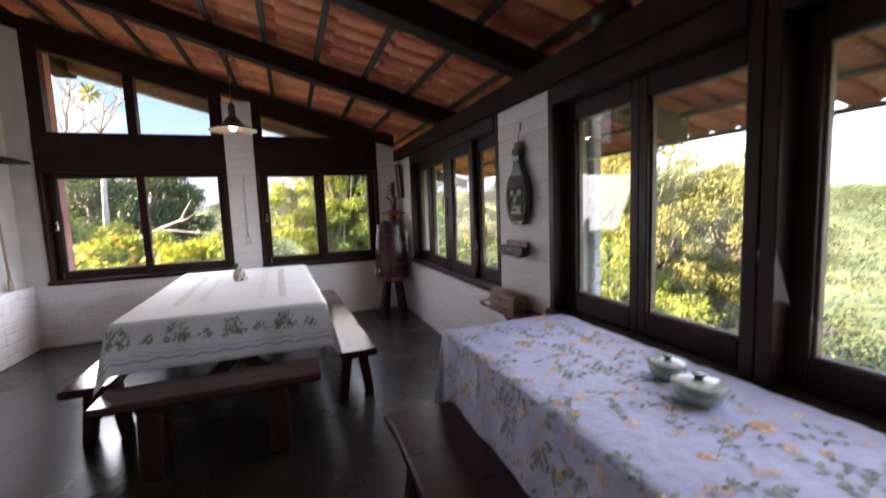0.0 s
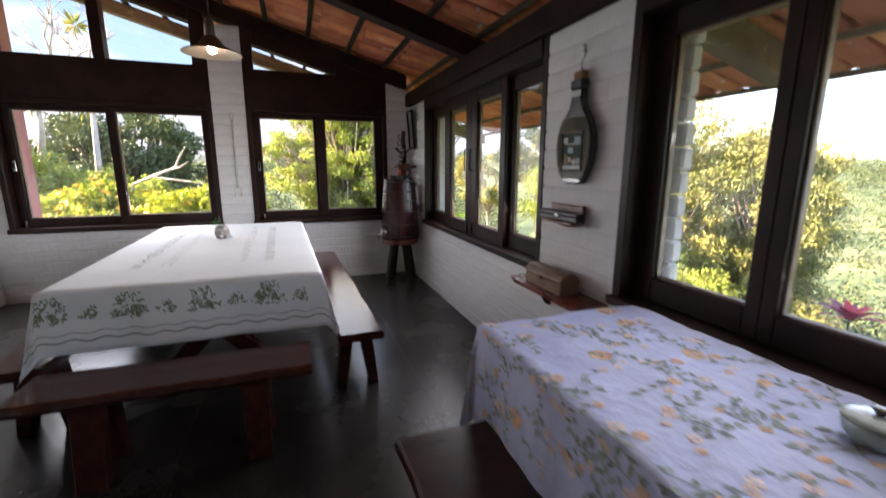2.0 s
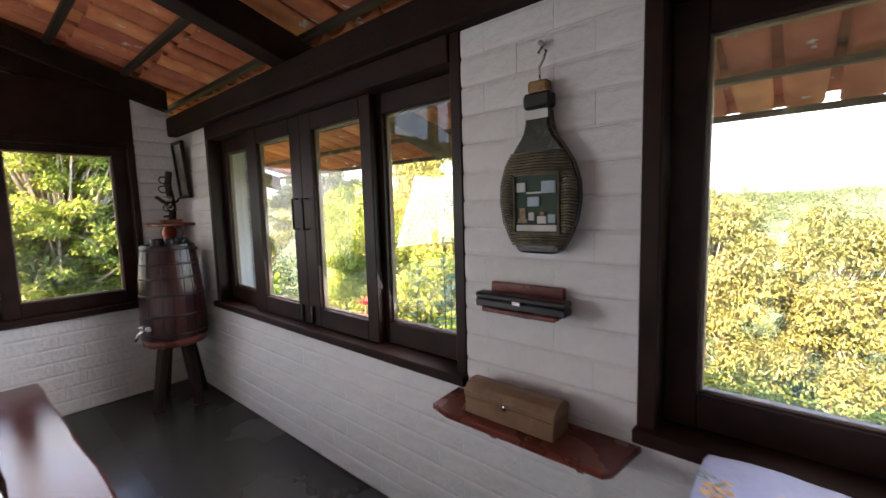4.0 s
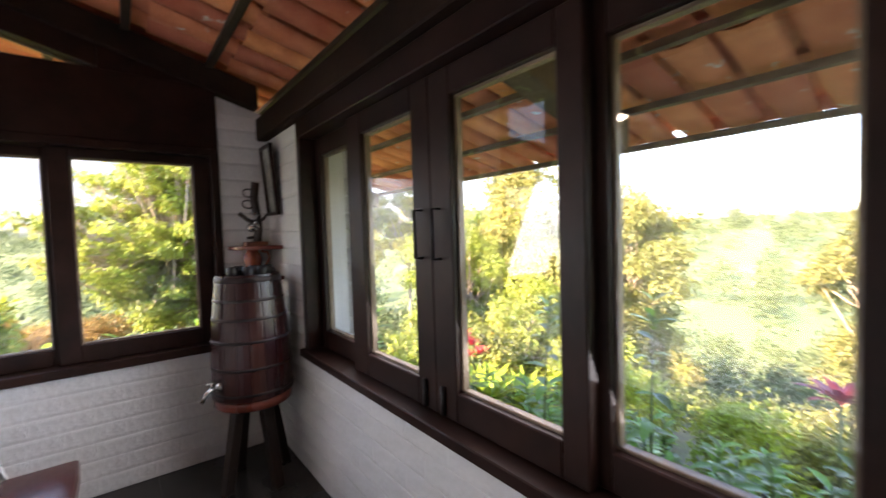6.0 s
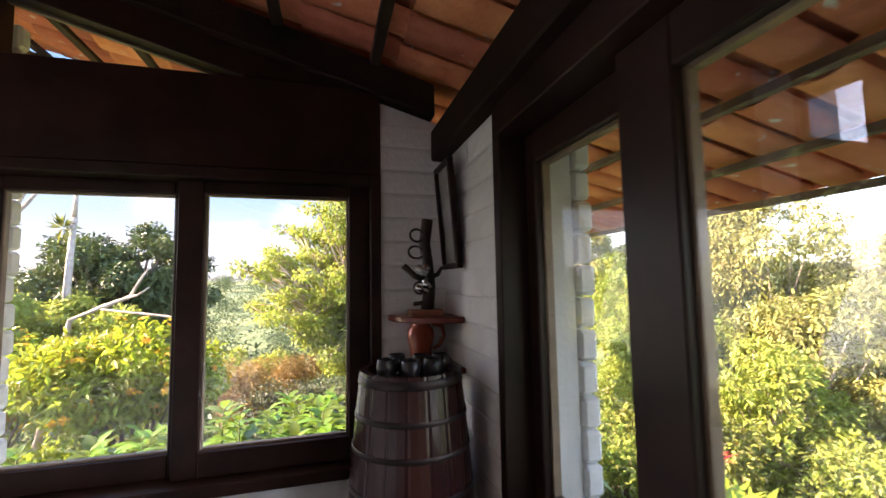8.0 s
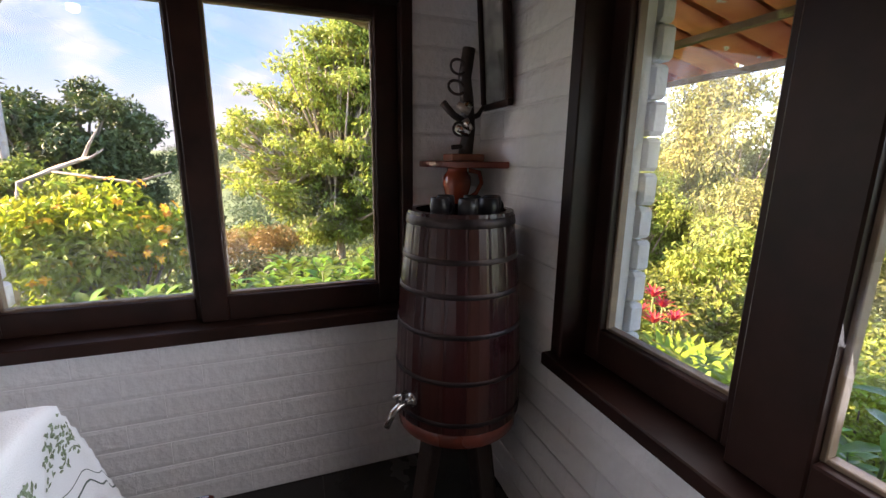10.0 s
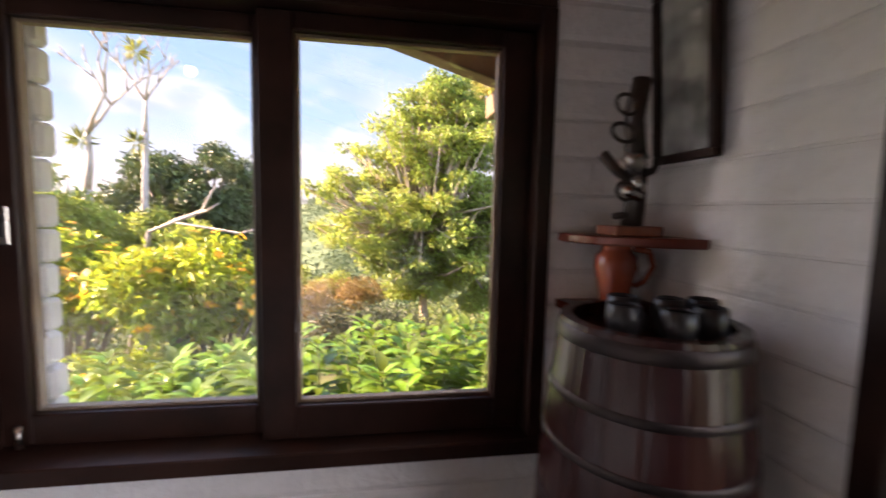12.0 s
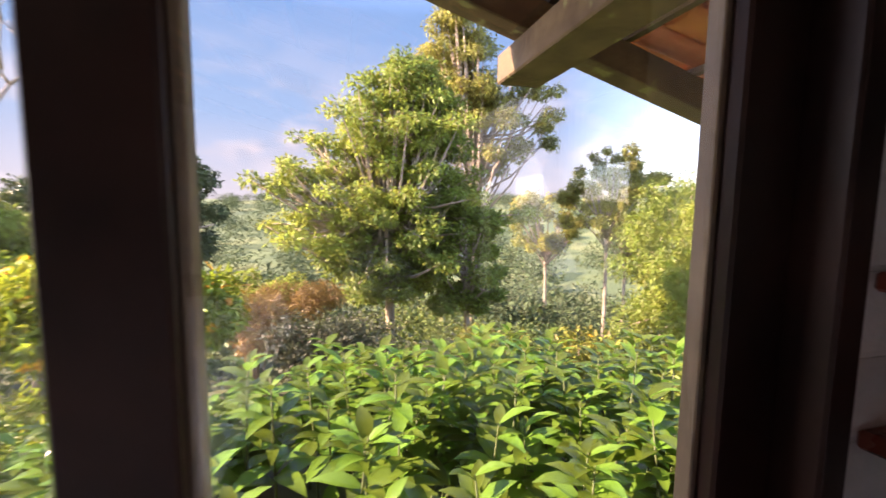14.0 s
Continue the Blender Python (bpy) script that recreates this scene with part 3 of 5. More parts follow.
for off, amp, w in ((0.218, 0.006, 0.003), (0.252, 0.007, 0.006)):
    lo_u, hi_u, lo_v, hi_v = TX0 - off, TX1 + off, TY0 - off, TY1 + off
    for fixed in (lo_v, hi_v):
        us = np.arange(lo_u, hi_u, 0.016)
        pl.stroke([(u, fixed + amp * math.sin(u * 52)) for u in us], w)
    for fixed in (lo_u, hi_u):
        vs = np.arange(lo_v, hi_v, 0.016)
        pl.stroke([(fixed + amp * math.sin(v * 52), v) for v in vs], w)
pl.done("scalloped_line", M_EMB2, cloth, "printed grey-green wavy lines")


def bench(name, label, cx, cy, length, width, turn, m, leg_m, top=0.43, group="benches", thick=0.05):
    """A plank bench: rough-edged seat on two pairs of splayed legs, built along x, then turned."""
    ob = thing(name, label, "bench", (cx, cy, 0), group)
    ob.rotation_euler = (0, 0, radians(turn))
    h, w = length / 2, width / 2
    bm = bmesh.new()
    n = 14
    r = random.Random(int(cx * 100) + 7)
    rows = []
    for i in range(n + 1):
        x = -h + 2 * h * i / n
        wa, wb = w + r.uniform(-0.006, 0.006), w + r.uniform(-0.006, 0.006)
        rows.append([bm.verts.new(p) for p in ((x, -wa + 0.012, top - thick), (x, -wa, top - thick * 0.6), (x, -wa + 0.005, top - 0.006), (x, -wa + 0.016, top), (x, wb - 0.016, top), (x, wb - 0.005, top - 0.006), (x, wb, top - thick * 0.6), (x, wb - 0.012, top - thick))])
    for a, b in zip(rows, rows[1:]):
        for i in range(8):
            bm.faces.new((a[i], b[i], b[(i + 1) % 8], a[(i + 1) % 8]))
    bm.faces.new(rows[0][::-1]), bm.faces.new(rows[-1])
    bmesh.ops.recalc_face_normals(bm, faces=bm.faces[:])
    part("seat", bm, m, ob)
    for sx in (-1, 1):
        xa = sx * (h - 0.26)
        for sy in (-1, 1):
            part("leg", bm_poly([(sy * w * 0.98, 0), (sy * w * 0.55, 0), (sy * w * 0.10, top - thick - 0.001), (sy * w * 0.66, top - thick - 0.001)], "x", xa - 0.055 + sx * 0.01, xa + 0.055 + sx * 0.01, 0.005), leg_m, ob)
        part("cleat", bm_box(xa - 0.07, xa + 0.07, -w * 0.75, w * 0.75, top - thick - 0.03, top - thick - 0.0005, 0.004), m, ob)
    return ob


bench("bench", "dark red varnished plank bench at the table's end", 0.14, 3.085, 1.14, 0.30, 0, M_BENCH, M_BENCH, 0.43)
bench("bench", "long varnished plank bench beside the dining table", 0.955, 4.44, 2.38, 0.26, 91.6, M_BENCH, M_BENCH, 0.425)
bench("bench", "long varnished plank bench by the inner side of the table", -0.60, 4.50, 2.38, 0.26, 91.6, M_BENCH, M_BENCH, 0.425)
bench("bench", "wide brown plank bench before the flowered table", 1.125, 1.02, 2.50, 0.345, 90, M_BENCHX, M_BENCHX, 0.44)

# ---- side table with the flowered cloth ----
FX0, FX1, FY0, FY1, FZ = 1.295, 1.985, -0.35, 2.365, 0.757
ftable = thing("side_table", "long wooden table under a flowered cloth by the windows", "table")
part("tabletop", bm_box(FX0 + 0.012, FX1 - 0.012, FY0 + 0.012, FY1 - 0.012, FZ - 0.045, FZ - 0.004, 0.004), M_BENCHX, ftable)
for x in (FX0 + 0.10, FX1 - 0.10):
    for y in (FY0 + 0.15, FY1 - 0.15):
        part("leg", bm_box(x - 0.04, x + 0.04, y - 0.04, y + 0.04, 0, FZ - 0.046, 0.005), M_BENCHX, ftable)
under(ftable, (FX0 + FX1) / 2, 1.0, 0)
fcloth = thing("flowered_tablecloth", "white cotton tablecloth printed with orange flowers and grey-green leaves", "tablecloth")
FD = 0.40
fsurf0 = cloth_surface(FX0, FX1, FY0, FY1, FZ + 0.007, 0.006, 15.0, 0.0050, 3.1, 0.03)


def fsurf(u, v):
    """The side by the window hangs only a little."""
    return fsurf0(u, v)


cloth_mesh("fabric", fsurf, FX0 - FD, FX1 + 0.03, FY0 - FD, FY1 + FD * 0.9, 0.026, M_CLOTH2, fcloth)
rng = random.Random(19)
pg, po, pp = Print(fsurf), Print(fsurf), Print(fsurf)


def sprig(u, v):
    ang, bend = rng.uniform(0, 6.28), rng.uniform(-7, 7)
    n, step = rng.randint(4, 7), 0.021
    pts = [(u, v)]
    for k in range(n):
        ang += bend * step
        pts.append((pts[-1][0] + math.cos(ang) * step, pts[-1][1] + math.sin(ang) * step))
        side = 1 if k % 2 else -1
        if rng.random() < 0.85:
            pg.leaf(*pts[-1], ang + side * rng.uniform(0.5, 1.2), rng.uniform(0.018, 0.036), rng.uniform(0.010, 0.017))
    pg.leaf(*pts[-1], ang, 0.030, 0.013)
    pg.stroke(pts, 0.0022)
    big = rng.random()
    size = rng.uniform(0.030, 0.038) if big < 0.07 else rng.uniform(0.011, 0.021)
    (po if big < 0.4 else pp).rose(u, v, size, rng)
    if big > 0.5:
        (pp if big < 0.8 else po).rose(u + rng.uniform(-0.04, 0.04), v + rng.uniform(-0.04, 0.04), rng.uniform(0.010, 0.018), rng, 5)


for i in range(11):
    for j in range(31):
        u = FX0 - FD + 0.04 + (i + rng.uniform(0.05, 0.95)) * (FX1 - FX0 + FD - 0.08) / 11
        v = FY0 - 0.1 + (j + rng.uniform(0.05, 0.95)) * (FY1 + FD * 0.8 - FY0 + 0.1) / 31
        if rng.random() < 0.8 and u < FX1 - 0.06:
            sprig(u, min(v, FY1 + FD * 0.72))
pg.done("leaf_print", M_PRG, fcloth, "printed grey-green leaves")
po.done("flower_print", M_PRO, fcloth, "printed orange roses")
pp.done("flower_print", M_PRP, fcloth, "printed peach roses")


def lidded_jar(x, y, r, h, label):
    z = FZ + 0.0075
    ob = thing("lidded_jar", label, "jar", (x, y, z), "stoneware jars")
    part("body", bm_lathe([(0, 0), (r * 0.62, 0), (r * 0.70, 0.006), (r * 0.93, h * 0.35), (r, h * 0.62), (r * 0.98, h * 0.80), (r * 0.94, h * 0.82), (r * 0.9, h * 0.8), (0, h * 0.78)]), M_CERAM, ob)
    lid = part("lid", bm_lathe([(0, h * 0.83), (r * 1.0, h * 0.83), (r * 1.06, h * 0.86), (r * 1.04, h * 0.90), (r * 0.8, h * 1.0), (r * 0.35, h * 1.07), (0, h * 1.08)]), M_CERAM, ob)
    part("knob", bm_lathe([(0, h * 1.06), (r * 0.16, h * 1.07), (r * 0.15, h * 1.15), (r * 0.27, h * 1.24), (r * 0.24, h * 1.31), (0, h * 1.33)], n=20), M_KNOB, lid, "dark glazed knob")
    return ob


lidded_jar(1.792, 1.487, 0.059, 0.062, "small celadon stoneware jar with lid on the flowered cloth")
lidded_jar(1.735, 1.325, 0.073, 0.066, "wide celadon stoneware pot with lid on the flowered cloth")

# posy on the dining table
vz = TZ + 0.0065
vase = thing("flower_pot", "small patterned ceramic pot with a green sprig", "vase", (0.115, 4.74, vz))
part("pot", bm_lathe([(0, 0), (0.040, 0), (0.052, 0.02), (0.055, 0.05), (0.046, 0.085), (0.036, 0.10), (0.030, 0.095), (0, 0.09)]), mat("mottled_ceramic", (0.62, 0.58, 0.52), 0.4, (0.16, 0.13, 0.10), 28, spots=((0.45, 0.12, 0.07), 40, 0.36)), vase)
for k in range(3):
    part("bead", bm_lathe([(0, 0.0), (0.016, 0.006), (0.018, 0.018), (0.010, 0.030), (0, 0.032)], 0.062 * math.cos(k * 0.7 - 1.6), 0.062 * math.sin(k * 0.7 - 1.6), 14), M_PAPER, vase)
L_SPRIG = mat("sprig_leaves", (0.06, 0.14, 0.03), 0.5, (0.03, 0.08, 0.02), 20, island=0.3)

# ---- barrel on its stool ----
BX, BY, BZ = 1.805, 5.72, 0.52
stool = thing("barrel_stool", "dark wooden stool with splayed legs under the barrel", "stool", (BX, BY, 0))
part("seat", bm_lathe([(0, 0.462), (0.195, 0.462), (0.205, 0.470), (0.205, 0.508), (0.197, 0.5185), (0, 0.5185)], n=36), M_SHELF, stool, "red-brown round seat")
for k in range(4):
    a = math.radians(20 + 90 * k)
    c, s = math.cos(a), math.sin(a)
    leg = bm_poly([(-0.028, 0), (0.028, 0), (0.034, 0.461), (-0.034, 0.461)], "y", -0.026, 0.026, 0.005)
    for v in leg.verts:
        out = 0.185 - 0.085 * v.co.z / 0.461
        v.co = Vector((c * (out + v.co.y) - s * v.co.x, s * (out + v.co.y) + c * v.co.x, v.co.z))
    part("leg", leg, M_DARK, stool)
barrel = thing("barrel", "dark tapered wooden barrel with iron hoops and tap", "barrel", (BX, BY, BZ))
BH = 0.67


def barrel_r(z):
    return 0.214 - 0.046 * (z / BH) + 0.010 * math.sin(math.pi * min(1, z / BH))


NS = 18
stave_bm = bmesh.new()
half_a = math.pi / NS - 0.0025
rows = []
for i in range(9):
    z = 0.002 + (BH - 0.002) * i / 8
    ring = []
    for a, dr in ((-half_a, -0.0015), (-half_a * 0.75, 0), (0, 0.0005), (half_a * 0.75, 0), (half_a, -0.0015)):
        ring.append(stave_bm.verts.new(((barrel_r(z) + dr) * math.cos(a), (barrel_r(z) + dr) * math.sin(a), z)))
    for a in (half_a, -half_a):
        ring.append(stave_bm.verts.new(((barrel_r(z) - 0.022) * math.cos(a), (barrel_r(z) - 0.022) * math.sin(a), z)))
    rows.append(ring)
for a, b in zip(rows, rows[1:]):
    for i in range(7):
        f = stave_bm.faces.new((a[i], a[(i + 1) % 7], b[(i + 1) % 7], b[i]))
stave_bm.faces.new(rows[0][::-1]), stave_bm.faces.new(rows[-1])
bmesh.ops.recalc_face_normals(stave_bm, faces=stave_bm.faces[:])
stave_me = mesh_of("stave", stave_bm, M_BARREL)
for k in range(NS):
    o = new("stave", stave_me)
    o.parent = barrel
    o.rotation_euler = (0, 0, 2 * math.pi * k / NS + 0.1)
for z in (0.035, 0.17, 0.315, 0.435, 0.535, 0.645):
    w = 0.008 if z < 0.6 else 0.014
    prof = [(barrel_r(z - w) + 0.0015, z - w), (barrel_r(z - w) + 0.0030, z - w + 0.002), (barrel_r(z + w) + 0.0030, z + w - 0.002), (barrel_r(z + w) + 0.0015, z + w)]
    hoop = part("hoop", bm_lathe(prof, n=54), M_HOOP, barrel, "dull iron hoop")
part("lid", bm_lathe([(0, BH - 0.03), (barrel_r(BH) - 0.021, BH - 0.03), (barrel_r(BH) - 0.021, BH - 0.045), (0, BH - 0.045)], n=40), M_BARREL, barrel)
ta = Vector((-0.90, -0.44, 0)).normalized()
p0 = ta * 0.213 + Vector((0, 0, 0.085))
tap = part("tap", joined(bm_tube([p0 - ta * 0.01, p0 + ta * 0.05, p0 + ta * 0.075 + Vector((0, 0, -0.012)), p0 + ta * 0.10 + Vector((0, 0, -0.05))], [0.012, 0.011, 0.011, 0.010], 10),
                        bm_tube([p0 - ta * 0.002, p0 + ta * 0.006], [0.022, 0.022], 14)), M_STEEL, barrel, "worn chrome tap")
part("tap_lever", joined(bm_tube([p0 + ta * 0.045, p0 + ta * 0.045 + Vector((0, 0, 0.035))], 0.006, 8), bm_tube([p0 + ta * 0.02 + Vector((0, 0, 0.036)), p0 + ta * 0.07 + Vector((0, 0, 0.036))], 0.006, 8)), M_STEEL, tap)
CUP = [(0, 0), (0.016, 0), (0.019, 0.004), (0.028, 0.026), (0.031, 0.046), (0.028, 0.070), (0.0255, 0.072), (0.0255, 0.066), (0.028, 0.046), (0.023, 0.022), (0, 0.010)]
for k, (dx, dy, lean) in enumerate(((-0.09, -0.055, 0), (-0.02, -0.105, 0), (0.055, -0.09, 4), (-0.045, 0.02, 0), (0.035, -0.01, 0), (0.10, -0.02, 0))):
    cup = thing("cup", "small black clay cup standing on the barrel", "cup", (BX + dx, BY + dy, BZ + BH - 0.0298), "cups on the barrel")
    part("bowl", bm_lathe(CUP, n=24), M_BLACK, cup)
    a = k * 1.3
    ring = [Vector((math.cos(a), math.sin(a), 0)) * (0.027 + 0.018 * math.sin(t)) + Vector((0, 0, 0.036 - 0.018 * math.cos(t))) for t in np.linspace(0.2, math.pi - 0.2, 7)]
    part("handle", bm_tube(ring, 0.0045, 6), M_BLACK, cup)


# ---- corner shelves ----
def corner_shelf(z, r, label):
    pts = [(XE - 0.001, YN - 0.001)] + [(XE - 0.001 - r * math.cos(t), YN - 0.001 - r * math.sin(t)) for t in np.linspace(0, math.pi / 2, 14)]
    ob = solid("corner_shelf", bm_poly(pts, "z", z - 0.024, z, 0.004), M_SHELF, label, "shelf", "corner shelves")
    return ob


corner_shelf(1.338, 0.265, "upper red-brown quarter-round shelf in the corner")
corner_shelf(1.145, 0.265, "lower red-brown quarter-round shelf in the corner")
jug = thing("clay_jug", "glossy red clay jug with handle on corner shelf", "jug", (1.905, 6.01, 1.1455))
part("body", bm_lathe([(0, 0), (0.035, 0), (0.038, 0.006), (0.045, 0.06), (0.056, 0.108), (0.053, 0.136), (0.040, 0.152), (0.038, 0.164), (0.042, 0.168), (0.034, 0.166), (0, 0.14)]), M_JUG, jug)
part("handle", bm_tube([(0.045, -0.010, 0.158), (0.085, -0.02, 0.150), (0.095, -0.022, 0.11), (0.075, -0.018, 0.07), (0.050, -0.010, 0.055)], [0.009, 0.009, 0.008, 0.008, 0.007], 8), M_JUG, jug)
sculp = thing("driftwood_stand", "dark driftwood stand hung with small metal ornaments", "ornament", (1.93, 5.99, 1.3385))
part("base", bm_box(-0.075, 0.055, -0.055, 0.045, 0, 0.026, 0.003), mat("orange_wood", (0.26, 0.09, 0.04), 0.4, (0.17, 0.055, 0.03), 9), sculp, "orange-brown wooden base block")
part("trunk", bm_tube([(0.0, 0, 0.024), (0.012, 0, 0.12), (0.0, 0.0, 0.22), (-0.008, 0.004, 0.30), (0.006, 0, 0.40)], [0.028, 0.024, 0.026, 0.025, 0.024], 9), M_DRIFT, sculp)
part("twig", bm_tube([(0.0, 0, 0.14), (-0.055, -0.01, 0.165), (-0.10, -0.015, 0.205)], [0.013, 0.013, 0.014], 7), M_DRIFT, sculp)
part("twig", bm_tube([(0.0, 0, 0.15), (0.045, -0.01, 0.17), (0.06, -0.02, 0.20)], [0.012, 0.010, 0.006], 7), M_DRIFT, sculp)


def ring_at(x, y, z, r, tilt, a0=0.3, a1=5.6):
    return [(x + r * math.cos(a), y + r * math.sin(a) * math.sin(tilt), z + r * math.sin(a) * math.cos(tilt)) for a in np.linspace(a0, a1, 14)]


for x, z, r, t in ((-0.045, 0.33, 0.028, 0.3), (-0.05, 0.26, 0.030, 0.5), (-0.035, 0.115, 0.024, 0.2)):
    part("hoop_ornament", bm_tube(ring_at(x, -0.02, z, r, t), 0.005, 6), M_DRIFT, sculp)
for x, z, dx, dz in ((-0.05, 0.20, 0.045, -0.025), (-0.03, 0.185, 0.03, 0.02), (-0.055, 0.12, 0.05, -0.02), (-0.02, 0.15, 0.02, -0.04)):
    part("glass_ornament", bm_tube([(x, -0.035, z), (x + dx, -0.04, z + dz)], [0.013, 0.015], 8), M_STEEL, sculp, "shiny metal ornament")
part("peg", bm_tube([(0, 0, 0.055), (-0.06, -0.015, 0.05)], 0.009, 7), M_DRIFT, sculp)

# picture on the corner pier, leaning out at the top
pic = thing("framed_picture", "dark-framed picture of grey shapes behind glass", "picture", (2.045, 5.93, 1.53))
pic.rotation_euler = (0, radians(-4.5), 0)
for (y0, y1, z0, z1) in ((-0.108, 0.108, 0, 0.022), (-0.108, 0.108, 0.418, 0.44), (-0.108, -0.086, 0.022, 0.418), (0.086, 0.108, 0.022, 0.418)):
    part("frame", bm_box(-0.034, -0.008, y0, y1, z0, z1, 0.004), M_FRAME, pic)
part("print", bm_box(-0.020, -0.010, -0.086, 0.086, 0.022, 0.418, 0), mat("grey_print", (0.50, 0.51, 0.48), 0.5, (0.14, 0.145, 0.14), 9, detail=3, spots=((0.66, 0.67, 0.65), 7, 0.44)), pic)
gp = part("pane", bm_box(-0.0235, -0.0225, -0.086, 0.086, 0.022, 0.418, 0), M_GLASS, pic)
gp.visible_shadow = False

# ---- things on the pillar ----
by, bz = 2.843, 1.245
plaque = thing("bottle_plaque", "flat wicker-covered bottle hung on the pillar with a small niche", "wall ornament", (2.045, by, bz))


def bottle_outline(k):
    half = [(0.055, 0), (0.070, 0.004), (0.098, 0.045), (0.122, 0.10), (0.134, 0.165), (0.131, 0.225), (0.112, 0.285), (0.080, 0.335), (0.052, 0.372), (0.042, 0.405), (0.040, 0.45)]
    return [(-y * k, z) for y, z in half] + [(y * k, z) for y, z in half[::-1]]


part("body", bm_poly(bottle_outline(1.0), "x", -0.046, -0.001, 0.008), M_BOTTLE, plaque)
# wicker strands wound round the belly, leaving the niche free
strands = []
for k in range(34):
    z = 0.03 + k * 0.0087
    w = np.interp(z, [0.004, 0.045, 0.10, 0.165, 0.225, 0.285, 0.335], [0.070, 0.098, 0.122, 0.134, 0.131, 0.112, 0.080])
    spans = ((-w, w),) if (z < 0.065 or z > 0.250) else ((-w, -0.078), (0.078, w))
    for a, b in spans:
        strands.append(bm_tube([(-0.046, a, z - 0.003), (-0.0495, (a + b) / 2, z + 0.002), (-0.046, b, z - 0.001)], 0.0040, 5))
part("wicker", joined(*strands), M_WICKER, plaque, "woven olive wicker")
part("niche", bm_box(-0.0475, -0.0462, -0.076, 0.076, 0.066, 0.249, 0), M_GREEN, plaque)
for (y0, y1, z0, z1) in ((-0.080, 0.080, 0.060, 0.068), (-0.080, 0.080, 0.246, 0.254), (-0.080, -0.073, 0.068, 0.246), (0.073, 0.080, 0.068, 0.246)):
    part("niche_rim", bm_box(-0.056, -0.046, y0, y1, z0, z1, 0.002), M_WICKER, plaque)
for (y0, y1, z0, z1, mm) in ((-0.070, 0.070, 0.072, 0.092, M_PAPER), (-0.012, 0.030, 0.150, 0.180, M_BLUE), (-0.066, -0.018, 0.190, 0.228, M_BLUE), (0.036, 0.068, 0.196, 0.226, M_PAPER), (-0.020, 0.034, 0.190, 0.196, M_PAPER),
                            (0.030, 0.064, 0.098, 0.112, M_TAN), (0.036, 0.058, 0.112, 0.146, M_TAN), (0.006, 0.026, 0.106, 0.132, M_PAPER), (-0.036, -0.004, 0.096, 0.120, M_PAPER), (-0.066, -0.040, 0.098, 0.126, M_BLUE), (-0.030, -0.014, 0.120, 0.134, M_CORK)):
    part("niche_figure", bm_box(-0.0535, -0.0477, y0, y1, z0, z1, 0.002), mm, plaque)
part("label", bm_box(-0.0485, -0.0465, -0.040, 0.040, 0.418, 0.446, 0.001), M_PAPER, plaque, "pale paper label")
part("capsule", bm_box(-0.05, -0.001, -0.046, 0.046, 0.4505, 0.498, 0.008), M_BLACK, plaque)
part("cork", bm_box(-0.042, -0.004, -0.033, 0.033, 0.4985, 0.535, 0.006), M_CORK, plaque)
part("hook", joined(bm_tube([(-0.02, 0, 0.53), (-0.022, 0.002, 0.575), (-0.018, -0.012, 0.60), (-0.01, -0.016, 0.625), (-0.006, 0, 0.64), (-0.004, 0.014, 0.625)], 0.004, 7), bm_tube([(-0.002, 0, 0.65), (-0.02, 0, 0.65)], 0.008, 8)), M_STEEL, plaque)

rack = thing("knife_rack", "red-brown wall bracket holding a long black case", "wall shelf", (2.045, 2.90, 1.01))
pts = [(-0.135, 0.035), (-0.06, 0.014), (0.0, 0.008), (0.06, 0.014), (0.135, 0.035), (0.135, 0.125), (-0.135, 0.125)]
part("back_board", bm_poly(pts, "x", -0.022, -0.001, 0.003), M_SHELF, rack)
part("ledge", bm_box(-0.085, -0.022, -0.135, 0.135, 0.030, 0.046, 0.003), M_SHELF, rack)
case = thing("long_case", "long black hinged case on the wall bracket", "case", (1.992, 2.90, 1.0565))
part("body", bm_box(-0.026, 0.026, -0.165, 0.165, 0.0, 0.026, 0.004), M_BLACK, case)
part("lid", bm_box(-0.027, 0.026, -0.166, 0.166, 0.027, 0.048, 0.006), M_BLACK, case)
part("clasp", bm_box(-0.031, -0.0272, -0.016, 0.016, 0.018, 0.034, 0.002), M_STEEL, case)

shelf = thing("wall_shelf", "red-brown varnished wall shelf on two curved brackets", "shelf", (2.045, 2.87, 0.69))
part("board", bm_poly([(0.004, -0.335), (-0.165, -0.31), (-0.19, -0.29), (-0.19, 0.25), (-0.165, 0.335), (0.004, 0.345)], "z", -0.022, 0.0, 0.004), M_SHELF, shelf)
for y in (-0.16, 0.17):
    part("bracket", bm_poly([(0.004, -0.0225), (-0.13, -0.0225), (-0.125, -0.045), (-0.09, -0.06), (-0.055, -0.085), (-0.04, -0.115), (-0.02, -0.145), (0.004, -0.15)], "y", y - 0.012, y + 0.012, 0.002), M_SHELF, shelf)
chest = thing("small_chest", "small brown chest with rounded lid on the shelf", "box", (1.955, 2.905, 0.6905))
part("body", bm_box(-0.055, 0.055, -0.165, 0.165, 0, 0.062, 0.004), M_CHEST, chest)
lidp = [(-0.057, 0.063), (-0.057, 0.080), (-0.040, 0.100), (-0.012, 0.111), (0.020, 0.110), (0.045, 0.096), (0.057, 0.080), (0.057, 0.063)]
part("lid", bm_poly(lidp, "y", -0.167, 0.167, 0.002), M_CHEST, chest)
part("clasp", joined(bm_tube([(-0.056, 0, 0.064), (-0.064, 0, 0.064)], 0.010, 12)), M_STEEL, chest)

